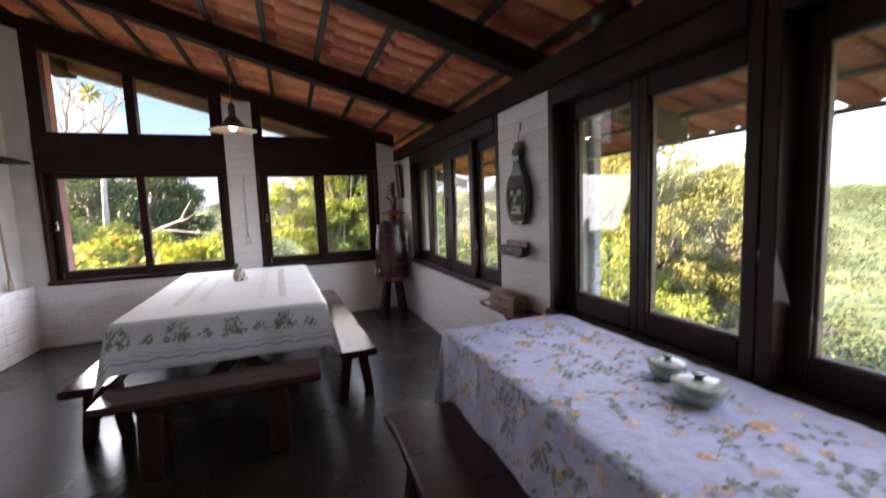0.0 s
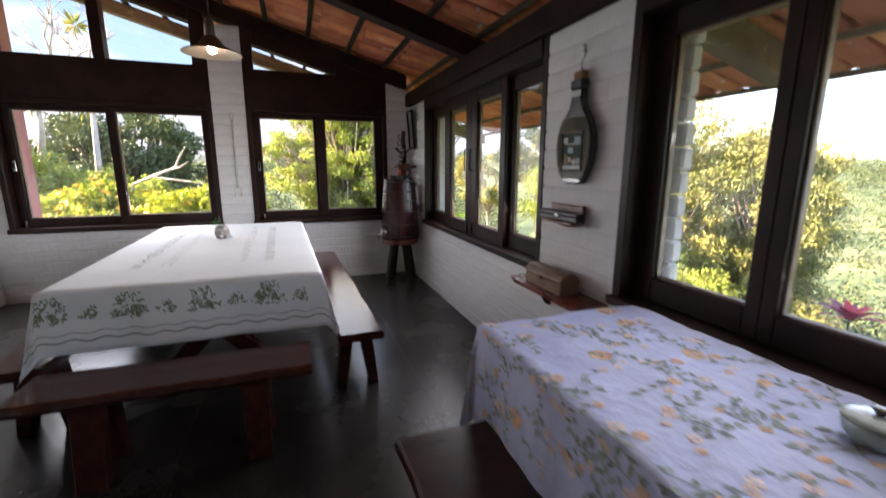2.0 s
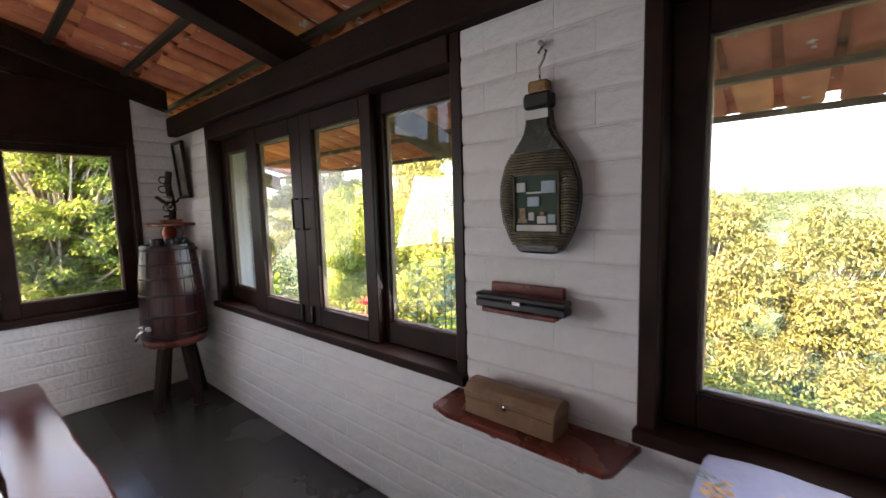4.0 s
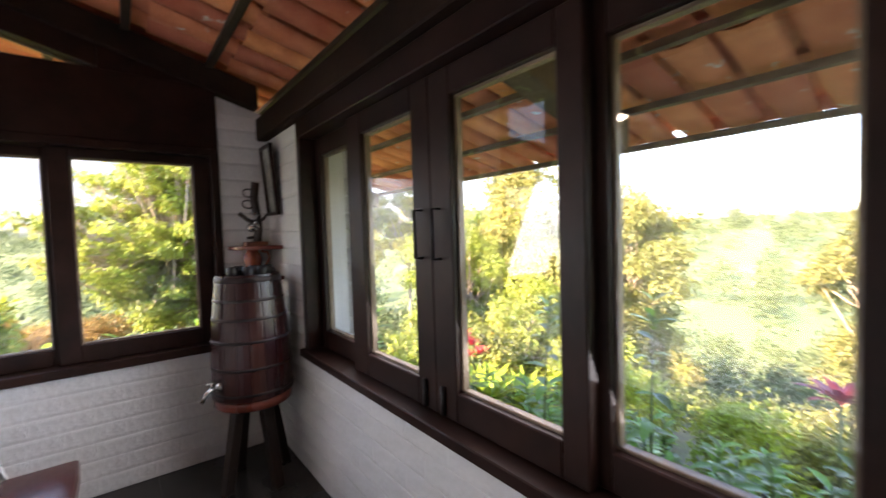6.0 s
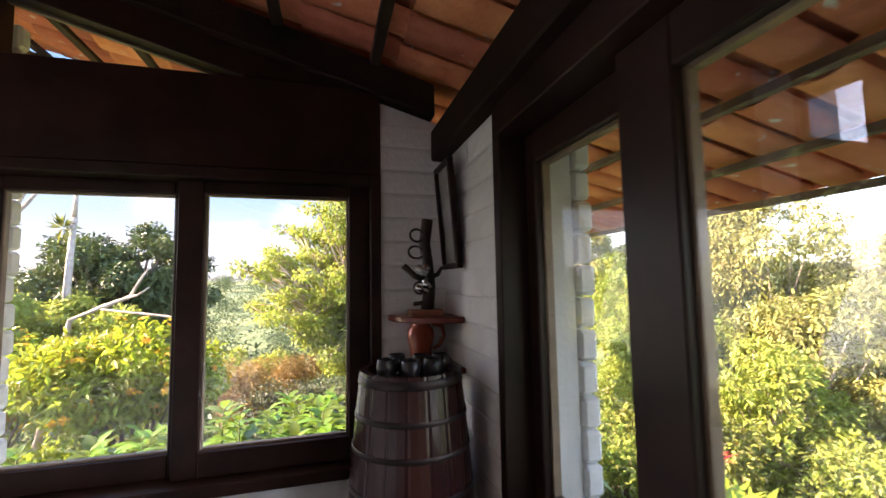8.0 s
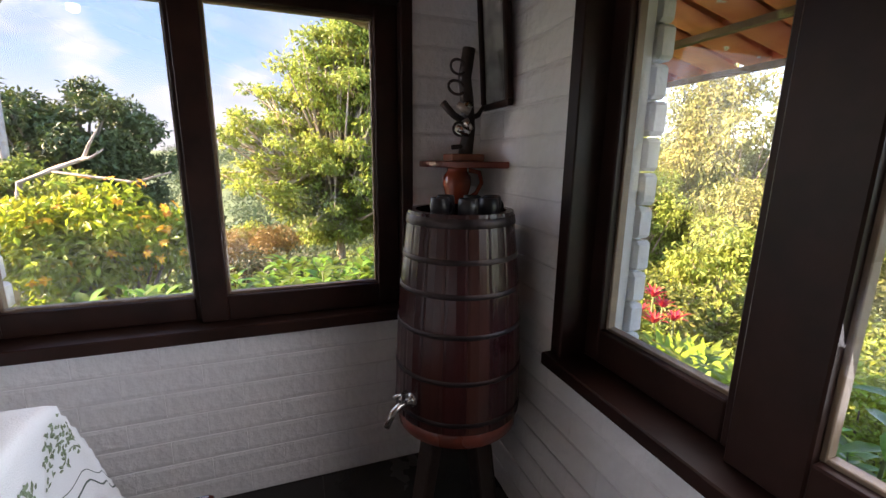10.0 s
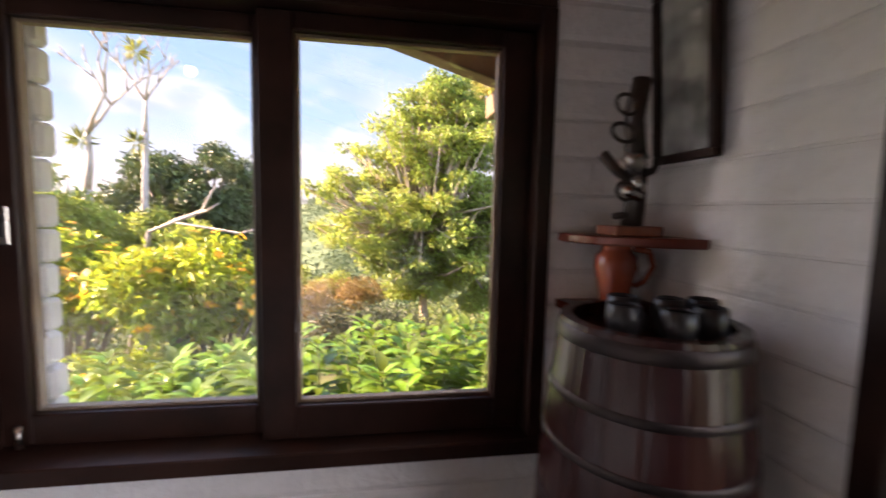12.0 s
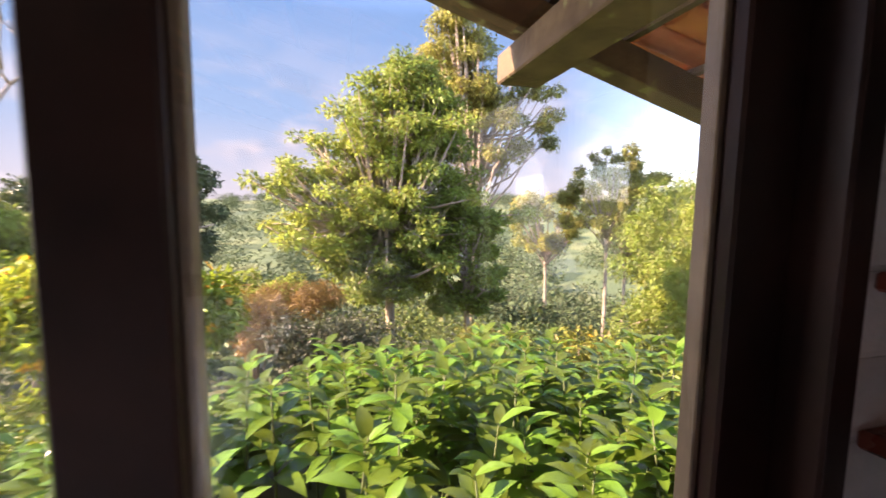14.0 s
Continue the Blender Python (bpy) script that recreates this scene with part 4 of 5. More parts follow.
# ---- lamp over the table ----
lamp = thing("pendant_lamp", "dark enamel pendant lamp, its bulb lit", "lamp", (0.17, 4.75, roof(0.17) - 0.03))
LD = roof(0.17) - 0.03 - 2.15
part("cord", bm_tube([(0, 0, 0.0), (0, 0, -LD + 0.235)], 0.005, 6), M_BLACK, lamp)
part("socket", bm_lathe([(0, -LD + 0.24), (0.022, -LD + 0.24), (0.028, -LD + 0.22), (0.034, -LD + 0.10), (0.030, -LD + 0.095), (0, -LD + 0.095)], n=24), M_LAMP, lamp)
part("shade", bm_lathe([(0.032, -LD + 0.125), (0.060, -LD + 0.100), (0.085, -LD + 0.060), (0.115, -LD + 0.042), (0.200, -LD + 0.004), (0.204, -LD - 0.002)], n=48), M_LAMP, lamp)
part("shade_lining", bm_lathe([(0.030, -LD + 0.120), (0.058, -LD + 0.096), (0.083, -LD + 0.056), (0.114, -LD + 0.038), (0.199, -LD + 0.0005), (0.2035, -LD - 0.003)], n=48), M_LAMPIN, lamp, "pale enamel lining")
part("bulb", bm_lathe([(0, -LD + 0.09), (0.014, -LD + 0.085), (0.018, -LD + 0.06), (0.030, -LD + 0.035), (0.028, -LD + 0.012), (0.014, -LD + 0.001), (0, -LD - 0.002)], n=24), M_BULB, lamp, "glowing warm bulb")

# ---- conduit and switch on the column ----
cond = thing("cable_conduit", "white plastic conduit running down the column", "conduit", (0.10, 6.11, 1.2))
part("tube", bm_tube([(0, 0, -0.10), (0, 0, 0.62)], 0.011, 10), M_PVC, cond)
part("box", bm_box(-0.032, 0.032, -0.012, 0.009, -0.19, -0.10, 0.004), M_PVC, cond)
part("junction", bm_box(-0.02, 0.02, -0.012, 0.009, 0.62, 0.69, 0.004), M_PVC, cond)

# ---- by the far inner wall ----
lowwall = thing("low_brick_wall", "low whitewashed brick ledge along the wall", "wall", kind="structure")
part("core", bm_box(XW, -2.045, 4.1, YN - 0.001, 0, 0.70, 0.004), M_WALL, lowwall)
part("step", bm_box(XW, -2.04, 4.1, 5.55, 0.701, 0.80, 0.008), M_WHITE, lowwall)
M_STICK = mat("bare_pale_wood", (0.36, 0.28, 0.19), 0.6, (0.26, 0.19, 0.12), 8, 0.2, 40)
stick = thing("wooden_paddle", "pale wooden paddle leaning in the corner", "paddle", (-2.075, 5.80, 0.702))
part("shaft", bm_tube([(0.0, 0, 0.10), (-0.03, -0.02, 1.10)], [0.013, 0.012], 8), M_STICK, stick)
part("blade", bm_poly([(-0.03, 0.0), (0.03, 0.0), (0.04, 0.05), (0.028, 0.12), (-0.028, 0.12), (-0.04, 0.05)], "x", -0.008, 0.008, 0.003), M_STICK, stick)
wp = thing("framed_picture", "small grey-framed picture on the white wall", "picture", (-2.118, 5.22, 1.22))
for (y0, y1, z0, z1) in ((-0.15, 0.15, 0, 0.02), (-0.15, 0.15, 0.28, 0.30), (-0.15, -0.13, 0.02, 0.28), (0.13, 0.15, 0.02, 0.28)):
    part("frame", bm_box(0, 0.025, y0, y1, z0, z1, 0.003), M_DARK, wp)
part("print", bm_box(0.001, 0.012, -0.13, 0.13, 0.02, 0.28, 0), mat("dull_print", (0.30, 0.28, 0.25), 0.7, (0.12, 0.11, 0.10), 8, spots=((0.5, 0.48, 0.44), 6, 0.45)), wp)
ws = thing("wall_shelf", "short dark wooden shelf on the white wall", "shelf", (-2.118, 5.75, 2.02))
part("board", bm_box(0, 0.20, -0.34, 0.34, -0.03, 0, 0.004), M_DARK, ws)
part("bracket", bm_poly([(0, -0.031), (0.15, -0.031), (0.02, -0.14), (0, -0.14)], "y", -0.012, 0.012), M_DARK, ws)
pot = thing("clay_pot", "dark clay pot standing on the high shelf", "pot", (-2.03, 5.62, 2.0205))
part("body", bm_lathe([(0, 0), (0.05, 0), (0.075, 0.05), (0.07, 0.10), (0.045, 0.13), (0.055, 0.15), (0.045, 0.148), (0, 0.11)]), M_DRIFT, pot)
# small dark bird-box shape under the roof plate
hang = solid("wooden_float", joined(bm_lathe([(0, 2.176), (0.07, 2.18), (0.10, 2.22), (0.08, 2.265), (0.03, 2.29), (0, 2.295)], 2.06, 2.05, 16)), M_DARK, "dark round wooden lump on the wall beam", "ornament")

# ---- outdoors ----
def leaf_mat(name, base, var, trans=0.35, rough=0.5):
    return mat(name, base, rough, var, 0.35, 0, 30, island=0.45, translucent=trans, detail=3)


L_MID = leaf_mat("mid_green_leaves", (0.33, 0.375, 0.060), (0.19, 0.255, 0.042), 0.50)
L_YEL = leaf_mat("yellow_green_leaves", (0.27, 0.26, 0.035), (0.14, 0.17, 0.03))
L_EUC = leaf_mat("eucalypt_leaves", (0.38, 0.35, 0.075), (0.24, 0.25, 0.06), 0.5)
L_GOLD = leaf_mat("golden_leaves", (0.30, 0.28, 0.070), (0.19, 0.21, 0.055))
L_OLIVE = leaf_mat("olive_leaves", (0.24, 0.23, 0.06), (0.13, 0.15, 0.045))
L_DARK = leaf_mat("dark_green_leaves", (0.105, 0.135, 0.030), (0.055, 0.085, 0.022), 0.2)
L_BRIGHT = leaf_mat("bright_shrub_leaves", (0.215, 0.325, 0.032), (0.105, 0.20, 0.026), 0.45, 0.32)
L_LIME = leaf_mat("lime_shrub_leaves", (0.36, 0.40, 0.025), (0.20, 0.28, 0.022), 0.45, 0.45)
L_GREY = leaf_mat("grey_green_leaves", (0.14, 0.15, 0.085), (0.085, 0.10, 0.055))
L_FLOWER = leaf_mat("orange_yellow_petals", (0.86, 0.52, 0.025), (0.80, 0.38, 0.02), 0.35)
L_RED = leaf_mat("red_petals", (0.50, 0.035, 0.05), (0.36, 0.02, 0.04), 0.3)
L_PINK = leaf_mat("crimson_bracts", (0.46, 0.035, 0.07), (0.30, 0.02, 0.05), 0.25)
L_RUST = leaf_mat("rusty_grass", (0.42, 0.28, 0.09), (0.28, 0.18, 0.06), 0.3)
L_SCRUB = leaf_mat("scrub_leaves", (0.20, 0.24, 0.055), (0.11, 0.16, 0.040), 0.4)
L_FAR = leaf_mat("far_tree_leaves", (0.108, 0.138, 0.050), (0.058, 0.088, 0.040), 0.2, 0.95)
M_BARK = mat("grey_brown_bark", (0.20, 0.15, 0.105), 0.85, (0.11, 0.08, 0.055), 8, 0.5, 50, stretch=(1, 1, 0.3))
M_PALE = mat("pale_bark", (0.42, 0.34, 0.25), 0.8, (0.27, 0.21, 0.15), 6, 0.4, 40, stretch=(1, 1, 0.3))
M_DEAD = mat("bleached_dead_wood", (0.46, 0.39, 0.32), 0.85, (0.30, 0.25, 0.20), 8, 0.4, 40)
M_GROUND = mat("grassy_ground", (0.085, 0.105, 0.025), 0.95, (0.055, 0.055, 0.022), 0.6, 0.6, 9)
M_HILL = mat("wooded_hillside", (0.115, 0.155, 0.060), 0.98, (0.070, 0.110, 0.050), 0.06, 0.9, 0.9, spots=((0.18, 0.21, 0.09), 0.035, 0.44))


def ground_z(x, y):
    dx, dy = max(-3.0 - x, 0, x - 3.2), max(-4.0 - y, 0, y - 7.0)
    d = math.hypot(dx, dy)
    steep = 0.225 + 0.17 * (dx / d if x > 0 and d > 0 else 0)
    z = -0.42 - steep * min(d, 26) - 0.16 * max(0, min(d - 26, 50))
    if d > 3:
        z += 0.18 * noise.noise((x * 0.25, y * 0.25, 0)) * min(1, (d - 3) / 4)
    return z


def land_z(x, y):
    """The garden slope, the valley and the hills beyond it."""
    z = ground_z(x, y)
    r = math.hypot(x - 0.5, y - 3)
    if r > 70:
        a = math.atan2(x - 0.5, y - 3)
        ridge = 1 + 0.5 * noise.noise((math.sin(a) * 2.6, math.cos(a) * 2.6, 3)) + 0.3 * noise.noise((math.sin(a) * 8, math.cos(a) * 8, 9))
        rise = min(1.0, (r - 70) / 260)
        el = math.radians(0.55 + 2.3 * math.exp(-((math.degrees(a) - 42) / 13) ** 2))
        z += (rise * rise * (3 - 2 * rise)) * (-z + 1.4 + min(r, 330) * math.tan(el) * ridge) + 5 * noise.noise((x * 0.018, y * 0.018, 1))
    return z


def make_ground():
    verts, faces = [], []
    rings, na = 60, 180
    for i in range(rings):
        r = 0.4 * (1.15 ** i) if i else 0.0
        for k in range(na):
            a = 2 * math.pi * k / na
            x, y = 0.5 + r * math.sin(a), 3 + r * math.cos(a)
            verts.append((x, y, land_z(x, y)))
    for i in range(rings - 1):
        for k in range(na):
            j = (k + 1) % na
            faces.append((i * na + k, i * na + j, (i + 1) * na + j, (i + 1) * na + k))
    me = bpy.data.meshes.new("ground")
    me.from_pydata(verts, [], faces)
    me.materials.append(M_GROUND)
    me.materials.append(M_HILL)
    for f in me.polygons:
        f.use_smooth = True
        c = f.center
        f.material_index = int(math.hypot(c.x, c.y) > 45)
    tagged(new("ground", me), "sloping green ground that falls into a wooded valley", "ground", kind="structure")


make_ground()


def leaf_mesh(name, pos, along, normal, length, width, material, fold=0.25):
    """Many folded leaves in one mesh: four corners, two triangles each, bent along the midrib."""
    n = len(pos)
    side = np.cross(along, normal)
    side /= np.linalg.norm(side, axis=1, keepdims=True) + 1e-9
    up = np.cross(side, along)
    L, W = length[:, None], width[:, None]
    tip = pos + along * L - up * L * 0.12
    mid = pos + along * L * 0.48
    co = np.empty((n, 4, 3), np.float32)
    co[:, 0], co[:, 1], co[:, 2], co[:, 3] = pos, mid + side * W / 2 + up * W * fold, tip, mid - side * W / 2 + up * W * fold
    me = bpy.data.meshes.new(name)
    me.vertices.add(4 * n)
    me.vertices.foreach_set("co", co.ravel())
    idx = np.arange(n, dtype=np.int32)[:, None] * 4 + np.array([0, 1, 2, 0, 2, 3], np.int32)
    me.loops.add(6 * n)
    me.loops.foreach_set("vertex_index", idx.ravel())
    me.polygons.add(2 * n)
    me.polygons.foreach_set("loop_start", np.arange(0, 6 * n, 3, dtype=np.int32))
    me.update(calc_edges=True)
    me.materials.append(material)
    return me


def unit(v):
    return v / (np.linalg.norm(v, axis=1, keepdims=True) + 1e-9)


def blob_leaves(rng, blobs, count, size, aspect=0.42, droop=0.35, shell=0.55, flat=0.82):
    """Leaf places over a set of uneven clumps, thicker towards the outside of each."""
    w = np.array([b[3] ** 2 for b in blobs])
    pick = rng.choice(len(blobs), count, p=w / w.sum())
    c = np.array([b[:3] for b in blobs])[pick]
    r = np.array([b[3] for b in blobs])[pick]
    d = unit(rng.normal(size=(count, 3)))
    lump = 1 + 0.28 * np.sin(d[:, 0] * 5 + pick) * np.cos(d[:, 1] * 6 - pick) + 0.16 * np.sin(d[:, 2] * 9 + 2 * pick)
    rad = r * lump * (shell + (1 - shell) * rng.random(count) ** 0.6)
    pos = c + d * rad[:, None] * np.array([1, 1, flat])
    along = unit(d * 0.7 + rng.normal(size=(count, 3)) * 0.75 - np.array([0, 0, droop]))
    nor = unit(d + rng.normal(size=(count, 3)) * 0.5 + np.array([0, 0, 0.9]))
    ln = size * rng.uniform(0.65, 1.35, count)
    return pos, along, nor, ln, ln * aspect


def tree(name, label, base, height, blobs, count, size, leaf, bark=None, trunk_r=0.12, seed=1, aspect=0.42, droop=0.35, group="", lean=(0, 0), fork=0.4, flat=0.82, shell=0.55):
    rng = np.random.default_rng(seed)
    ob = thing(name, label, "tree", tuple(base), group)
    top = Vector(base) + Vector((lean[0], lean[1], height))
    root = Vector(base) - Vector((0, 0, 0.3))
    split = root.lerp(top, fork)
    pts = [root, root.lerp(split, 0.5) + Vector((0.05, -0.04, 0)), split, split.lerp(top, 0.5) + Vector((-0.06, 0.05, 0)), top]
    t = part("trunk", bm_tube(pts, [trunk_r, trunk_r * 0.85, trunk_r * 0.72, trunk_r * 0.45, trunk_r * 0.12]), bark or M_BARK, ob)
    limbs = []
    for b in blobs:
        s = split.lerp(top, float(rng.uniform(0.0, 0.6)))
        e = Vector(b[:3])
        m = s.lerp(e, 0.5) + Vector((0, 0, -0.08 * (e - s).length))
        limbs.append(bm_tube([s, m, e], [trunk_r * 0.42, trunk_r * 0.28, trunk_r * 0.08], 5))
    part("limbs", joined(*limbs), bark or M_BARK, ob)
    crown = new("crown", leaf_mesh("crown", *blob_leaves(rng, blobs, count, size, aspect, droop, shell, flat), leaf))
    crown.parent = ob
    for c in ob.children:
        c.matrix_parent_inverse = Matrix.Translation(-Vector(base))
    return ob


def crown_blobs(rng, c, spread, n, r):
    """n clumps of about radius r in an ellipsoid of half-sizes spread about c."""
    out = []
    for _ in range(n):
        d = rng.normal(size=3)
        d = d / np.linalg.norm(d) * rng.uniform(0.25, 1.0) ** 0.5
        out.append((c[0] + d[0] * spread[0], c[1] + d[1] * spread[1], c[2] + d[2] * spread[2], r * rng.uniform(0.6, 1.25)))
    return out


def at_ground(x, y, lift=0.0):
    return (x, y, ground_z(x, y) + lift)


# the broad tree before the far window
rng0 = np.random.default_rng(11)
bl = []
TIERS = ((-0.45, 1.3, 4), (-0.1, 2.0, 7), (0.25, 2.35, 8), (0.6, 2.6, 9), (1.05, 2.5, 9), (1.5, 2.25, 8), (2.0, 2.2, 9), (2.45, 2.05, 8), (2.9, 1.8, 8), (3.35, 1.4, 7), (3.8, 0.95, 5), (4.15, 0.5, 3))
for z, r, n in TIERS:
    for k in range(n):
        a = 2 * math.pi * (k + rng0.uniform(-0.35, 0.35)) / n + 2.1 * z
        reach = r * rng0.uniform(0.55, 1.15)
        for f in (0.45, 0.72, 1.0):
            for _ in range(2 if f < 1 else 1):
                q = reach * f
                w = rng0.uniform(-0.22, 0.22)
                bl.append((2.35 + 0.1 * z + q * math.cos(a) - w * math.sin(a), 14.7 + 0.8 * q * math.sin(a) + w * math.cos(a), z + 0.16 * f + rng0.uniform(-0.14, 0.14), 0.30 * rng0.uniform(0.65, 1.3)))
for x, y, z in ((0.7, 14.5, 2.0), (0.2, 14.4, 2.15), (-0.1, 14.4, 1.85), (0.6, 14.8, 2.75), (0.8, 14.2, 1.1), (0.35, 14.5, 0.9)):
    for k in range(6):
        bl.append((x + rng0.uniform(-0.55, 0.45), y + rng0.uniform(-0.5, 0.5), z + rng0.uniform(-0.16, 0.16), 0.19 * rng0.uniform(0.6, 1.4)))
tree("broadleaf_tree", "broad leafy green tree with a pale forked trunk", at_ground(2.3, 14.7), 5.2, bl, 62000, 0.105, L_MID, M_PALE, 0.13, 3, 0.42, 0.3, flat=0.5, shell=0.3)
rng0 = np.random.default_rng(12)
bl = crown_blobs(rng0, (4.0, 14.5, 0.2), (0.9, 0.9, 1.3), 34, 0.30)
tree("broadleaf_tree", "slim leafy tree with a pale straight trunk", at_ground(4.0, 14.4), 3.4, bl, 12000, 0.11, L_MID, M_PALE, 0.08, 4, flat=0.55)
# tall eucalypts behind it
rng0 = np.random.default_rng(13)
bl = crown_blobs(rng0, (8.3, 29.5, 9.3), (2.1, 2.0, 4.2), 60, 0.62)
bl += crown_blobs(rng0, (11.6, 29.0, 6.8), (3.0, 2.2, 3.4), 40, 0.55)
tree("eucalypt_tree", "tall airy eucalypt tree lit golden by low sun", at_ground(9.3, 29.4), 16.5, bl, 26000, 0.26, L_EUC, M_PALE, 0.22, 5, 0.30, 0.8)
for k, (x, y, h, s, n, seed) in enumerate(((17.5, 28.0, 3.6, 1.9, 9000, 21), (20.5, 30.0, 3.2, 2.0, 8000, 22), (15.0, 31, 1.6, 1.6, 6000, 23))):
    rng0 = np.random.default_rng(seed)
    bl = crown_blobs(rng0, (x, y, h - 1.0), (s * 1.5, s * 1.4, s * 1.5), 44, 0.40)
    tree("eucalypt_tree", "airy eucalypt tree on the slope below", at_ground(x, y), h + 6.5, bl, int(n * 1.3), 0.25, L_EUC, M_PALE, 0.13, seed, 0.3, 0.8, "eucalypts on the slope", fork=0.72)
# golden tree mass east of the house
EAST = ((14.6, 13.9, 3.3, 2.3, 17000, 31), (16.4, 11.2, 1.9, 2.0, 13000, 33), (13.0, 12.2, 0.6, 1.7, 9000, 35), (19.5, 12.5, 0.4, 1.8, 8000, 37),
        (11.4, 14.6, 1.0, 1.7, 9000, 32), (13.2, 17.6, 2.0, 2.2, 9000, 34), (10.6, 11.2, -0.6, 1.4, 7000, 36), (16.6, 4.4, 0.9, 1.7, 9000, 39), (18.0, 1.2, 0.4, 1.7, 9000, 41))
for x, y, h, s, n, seed in EAST:
    rng0 = np.random.default_rng(seed)
    bl = crown_blobs(rng0, (x, y, h - s * 1.0), (s * 1.0, s * 1.0, s * 1.4), 56, s * 0.29)
    bl += crown_blobs(rng0, (x, y, h - s * 2.6), (s * 1.1, s * 1.1, s * 1.1), 28, s * 0.28)
    tree("eucalypt_tree", "dense golden-green eucalypt tree on the slope", at_ground(x, y), h - ground_z(x, y) - 0.4, bl, int(n * 3.3), 0.145, L_OLIVE if seed > 38 else L_GOLD if seed % 2 else L_MID, M_PALE, 0.10, seed, 0.34, 0.8, "golden trees below the house")
# dark round tree and scrub to the north-west
rng0 = np.random.default_rng(41)
bl = crown_blobs(rng0, (-6.9, 25.0, 1.0), (3.3, 2.9, 3.0), 110, 0.60)
tree("mango_tree", "dark round dense mango tree", at_ground(-6.9, 25), 7.0, bl, 42000, 0.21, L_DARK, M_BARK, 0.3, 41)
for k, (x, y, h, s, n, sz, leaf, seed) in enumerate(((-6.6, 17.0, 2.3, 1.5, 8000, 0.16, L_MID, 42), (-8.6, 17.5, 2.5, 1.7, 8000, 0.17, L_YEL, 43), (-4.6, 17.8, 1.3, 1.1, 5000, 0.15, L_MID, 44),
                                                 (-10.5, 16.5, 2.2, 1.7, 7000, 0.18, L_MID, 45), (-1.2, 20.0, -0.6, 1.4, 5000, 0.16, L_MID, 46))):
    rng0 = np.random.default_rng(seed)
    bl = crown_blobs(rng0, (x, y, h - s), (s * 1.1, s * 1.1, s), 34, s * 0.25)
    tree("small_tree", "small bushy green tree beyond the garden", at_ground(x, y), h - ground_z(x, y) - 0.3, bl, n, sz, leaf, M_BARK, 0.09, seed, group="bushy trees")


def dead_tree(base, height, seed, tufts, lean=0.0, split=0.36, depth=5, first=0.12, girth=0.18):
    rng = random.Random(seed)
    ob = thing("dead_tree", "bare bleached dead tree with forked branches", "tree", base, "dead trees")
    b = Vector(base)
    limbs = []

    def grow(p, d, length, r, depth):
        q = p + d * length
        mid = p.lerp(q, 0.5) + Vector((rng.uniform(-1, 1), rng.uniform(-1, 1), 0)) * length * 0.06
        limbs.append(bm_tube([p, mid, q], [r, r * 0.85, r * 0.65], 6))
        if depth:
            for _ in range(2 + (rng.random() < 0.35)):
                nd = (d + Vector((rng.uniform(-0.95, 0.95), rng.uniform(-0.6, 0.6), rng.uniform(-0.1, 0.45)))).normalized()
                grow(q, nd, length * rng.uniform(0.6, 0.85), r * 0.62, depth - 1)
    part("trunk", bm_tube([b - Vector((0, 0, 0.3)), b + Vector((lean * 0.5, 0, height * split * 0.53)), b + Vector((lean, 0, height * split))], [girth, girth * 0.83, girth * 0.62]), M_DEAD, ob)
    grow(b + Vector((lean, 0, height * split)), Vector((0.05, 0, 1)), height * first, girth * 0.56, depth)
    part("limbs", joined(*limbs), M_DEAD, ob)
    r2 = np.random.default_rng(seed)
    for t in tufts:
        n = 60
        d = unit(r2.normal(size=(n, 3)) + np.array([0, 0, 0.4]))
        p = np.tile(np.array(b) + np.array(t), (n, 1)) + d * 0.05
        o = new("bromeliad_tuft", leaf_mesh("bromeliad_tuft", p, d, unit(r2.normal(size=(n, 3))), r2.uniform(0.25, 0.5, n), np.full(n, 0.05), L_YEL))
        o.parent = ob
    for c in ob.children:
        c.matrix_parent_inverse = Matrix.Translation(-b)
    return ob


dead_tree(at_ground(-7.1, 18.2), 13.4, 5, ((0.1, 0, 6.2),), 0.2)
dead_tree(at_ground(-5.7, 18.4), 13.0, 8, ((0.15, -0.1, 8.7), (0.0, 0, 6.2)), 0.25, 0.50, 4, 0.07, 0.12)
fb = (-2.3, 14.2, -0.05)
fallen = thing("fallen_branch", "bleached bare forked branch above the shrubs", "branch", fb)
part("limbs", joined(bm_tube([(-3.9, 14.2, -2.2), (-3.35, 14.2, 0.85), (-2.85, 14.2, 1.08), (-2.35, 14.2, 1.28), (-2.22, 14.2, 1.55), (-2.05, 14.2, 1.85)], [0.07, 0.05, 0.044, 0.038, 0.027, 0.012], 7),
                     bm_tube([(-2.4, 14.2, 1.27), (-2.2, 14.1, 1.30), (-1.98, 14.1, 1.46)], [0.035, 0.03, 0.015], 6),
                     bm_tube([(-2.9, 14.2, 1.06), (-1.6, 14.2, 0.84), (-0.95, 14.2, 1.04)], [0.03, 0.025, 0.015], 6)), M_DEAD, fallen)
for c in fallen.children:
    c.matrix_parent_inverse = Matrix.Translation(-Vector(fb))


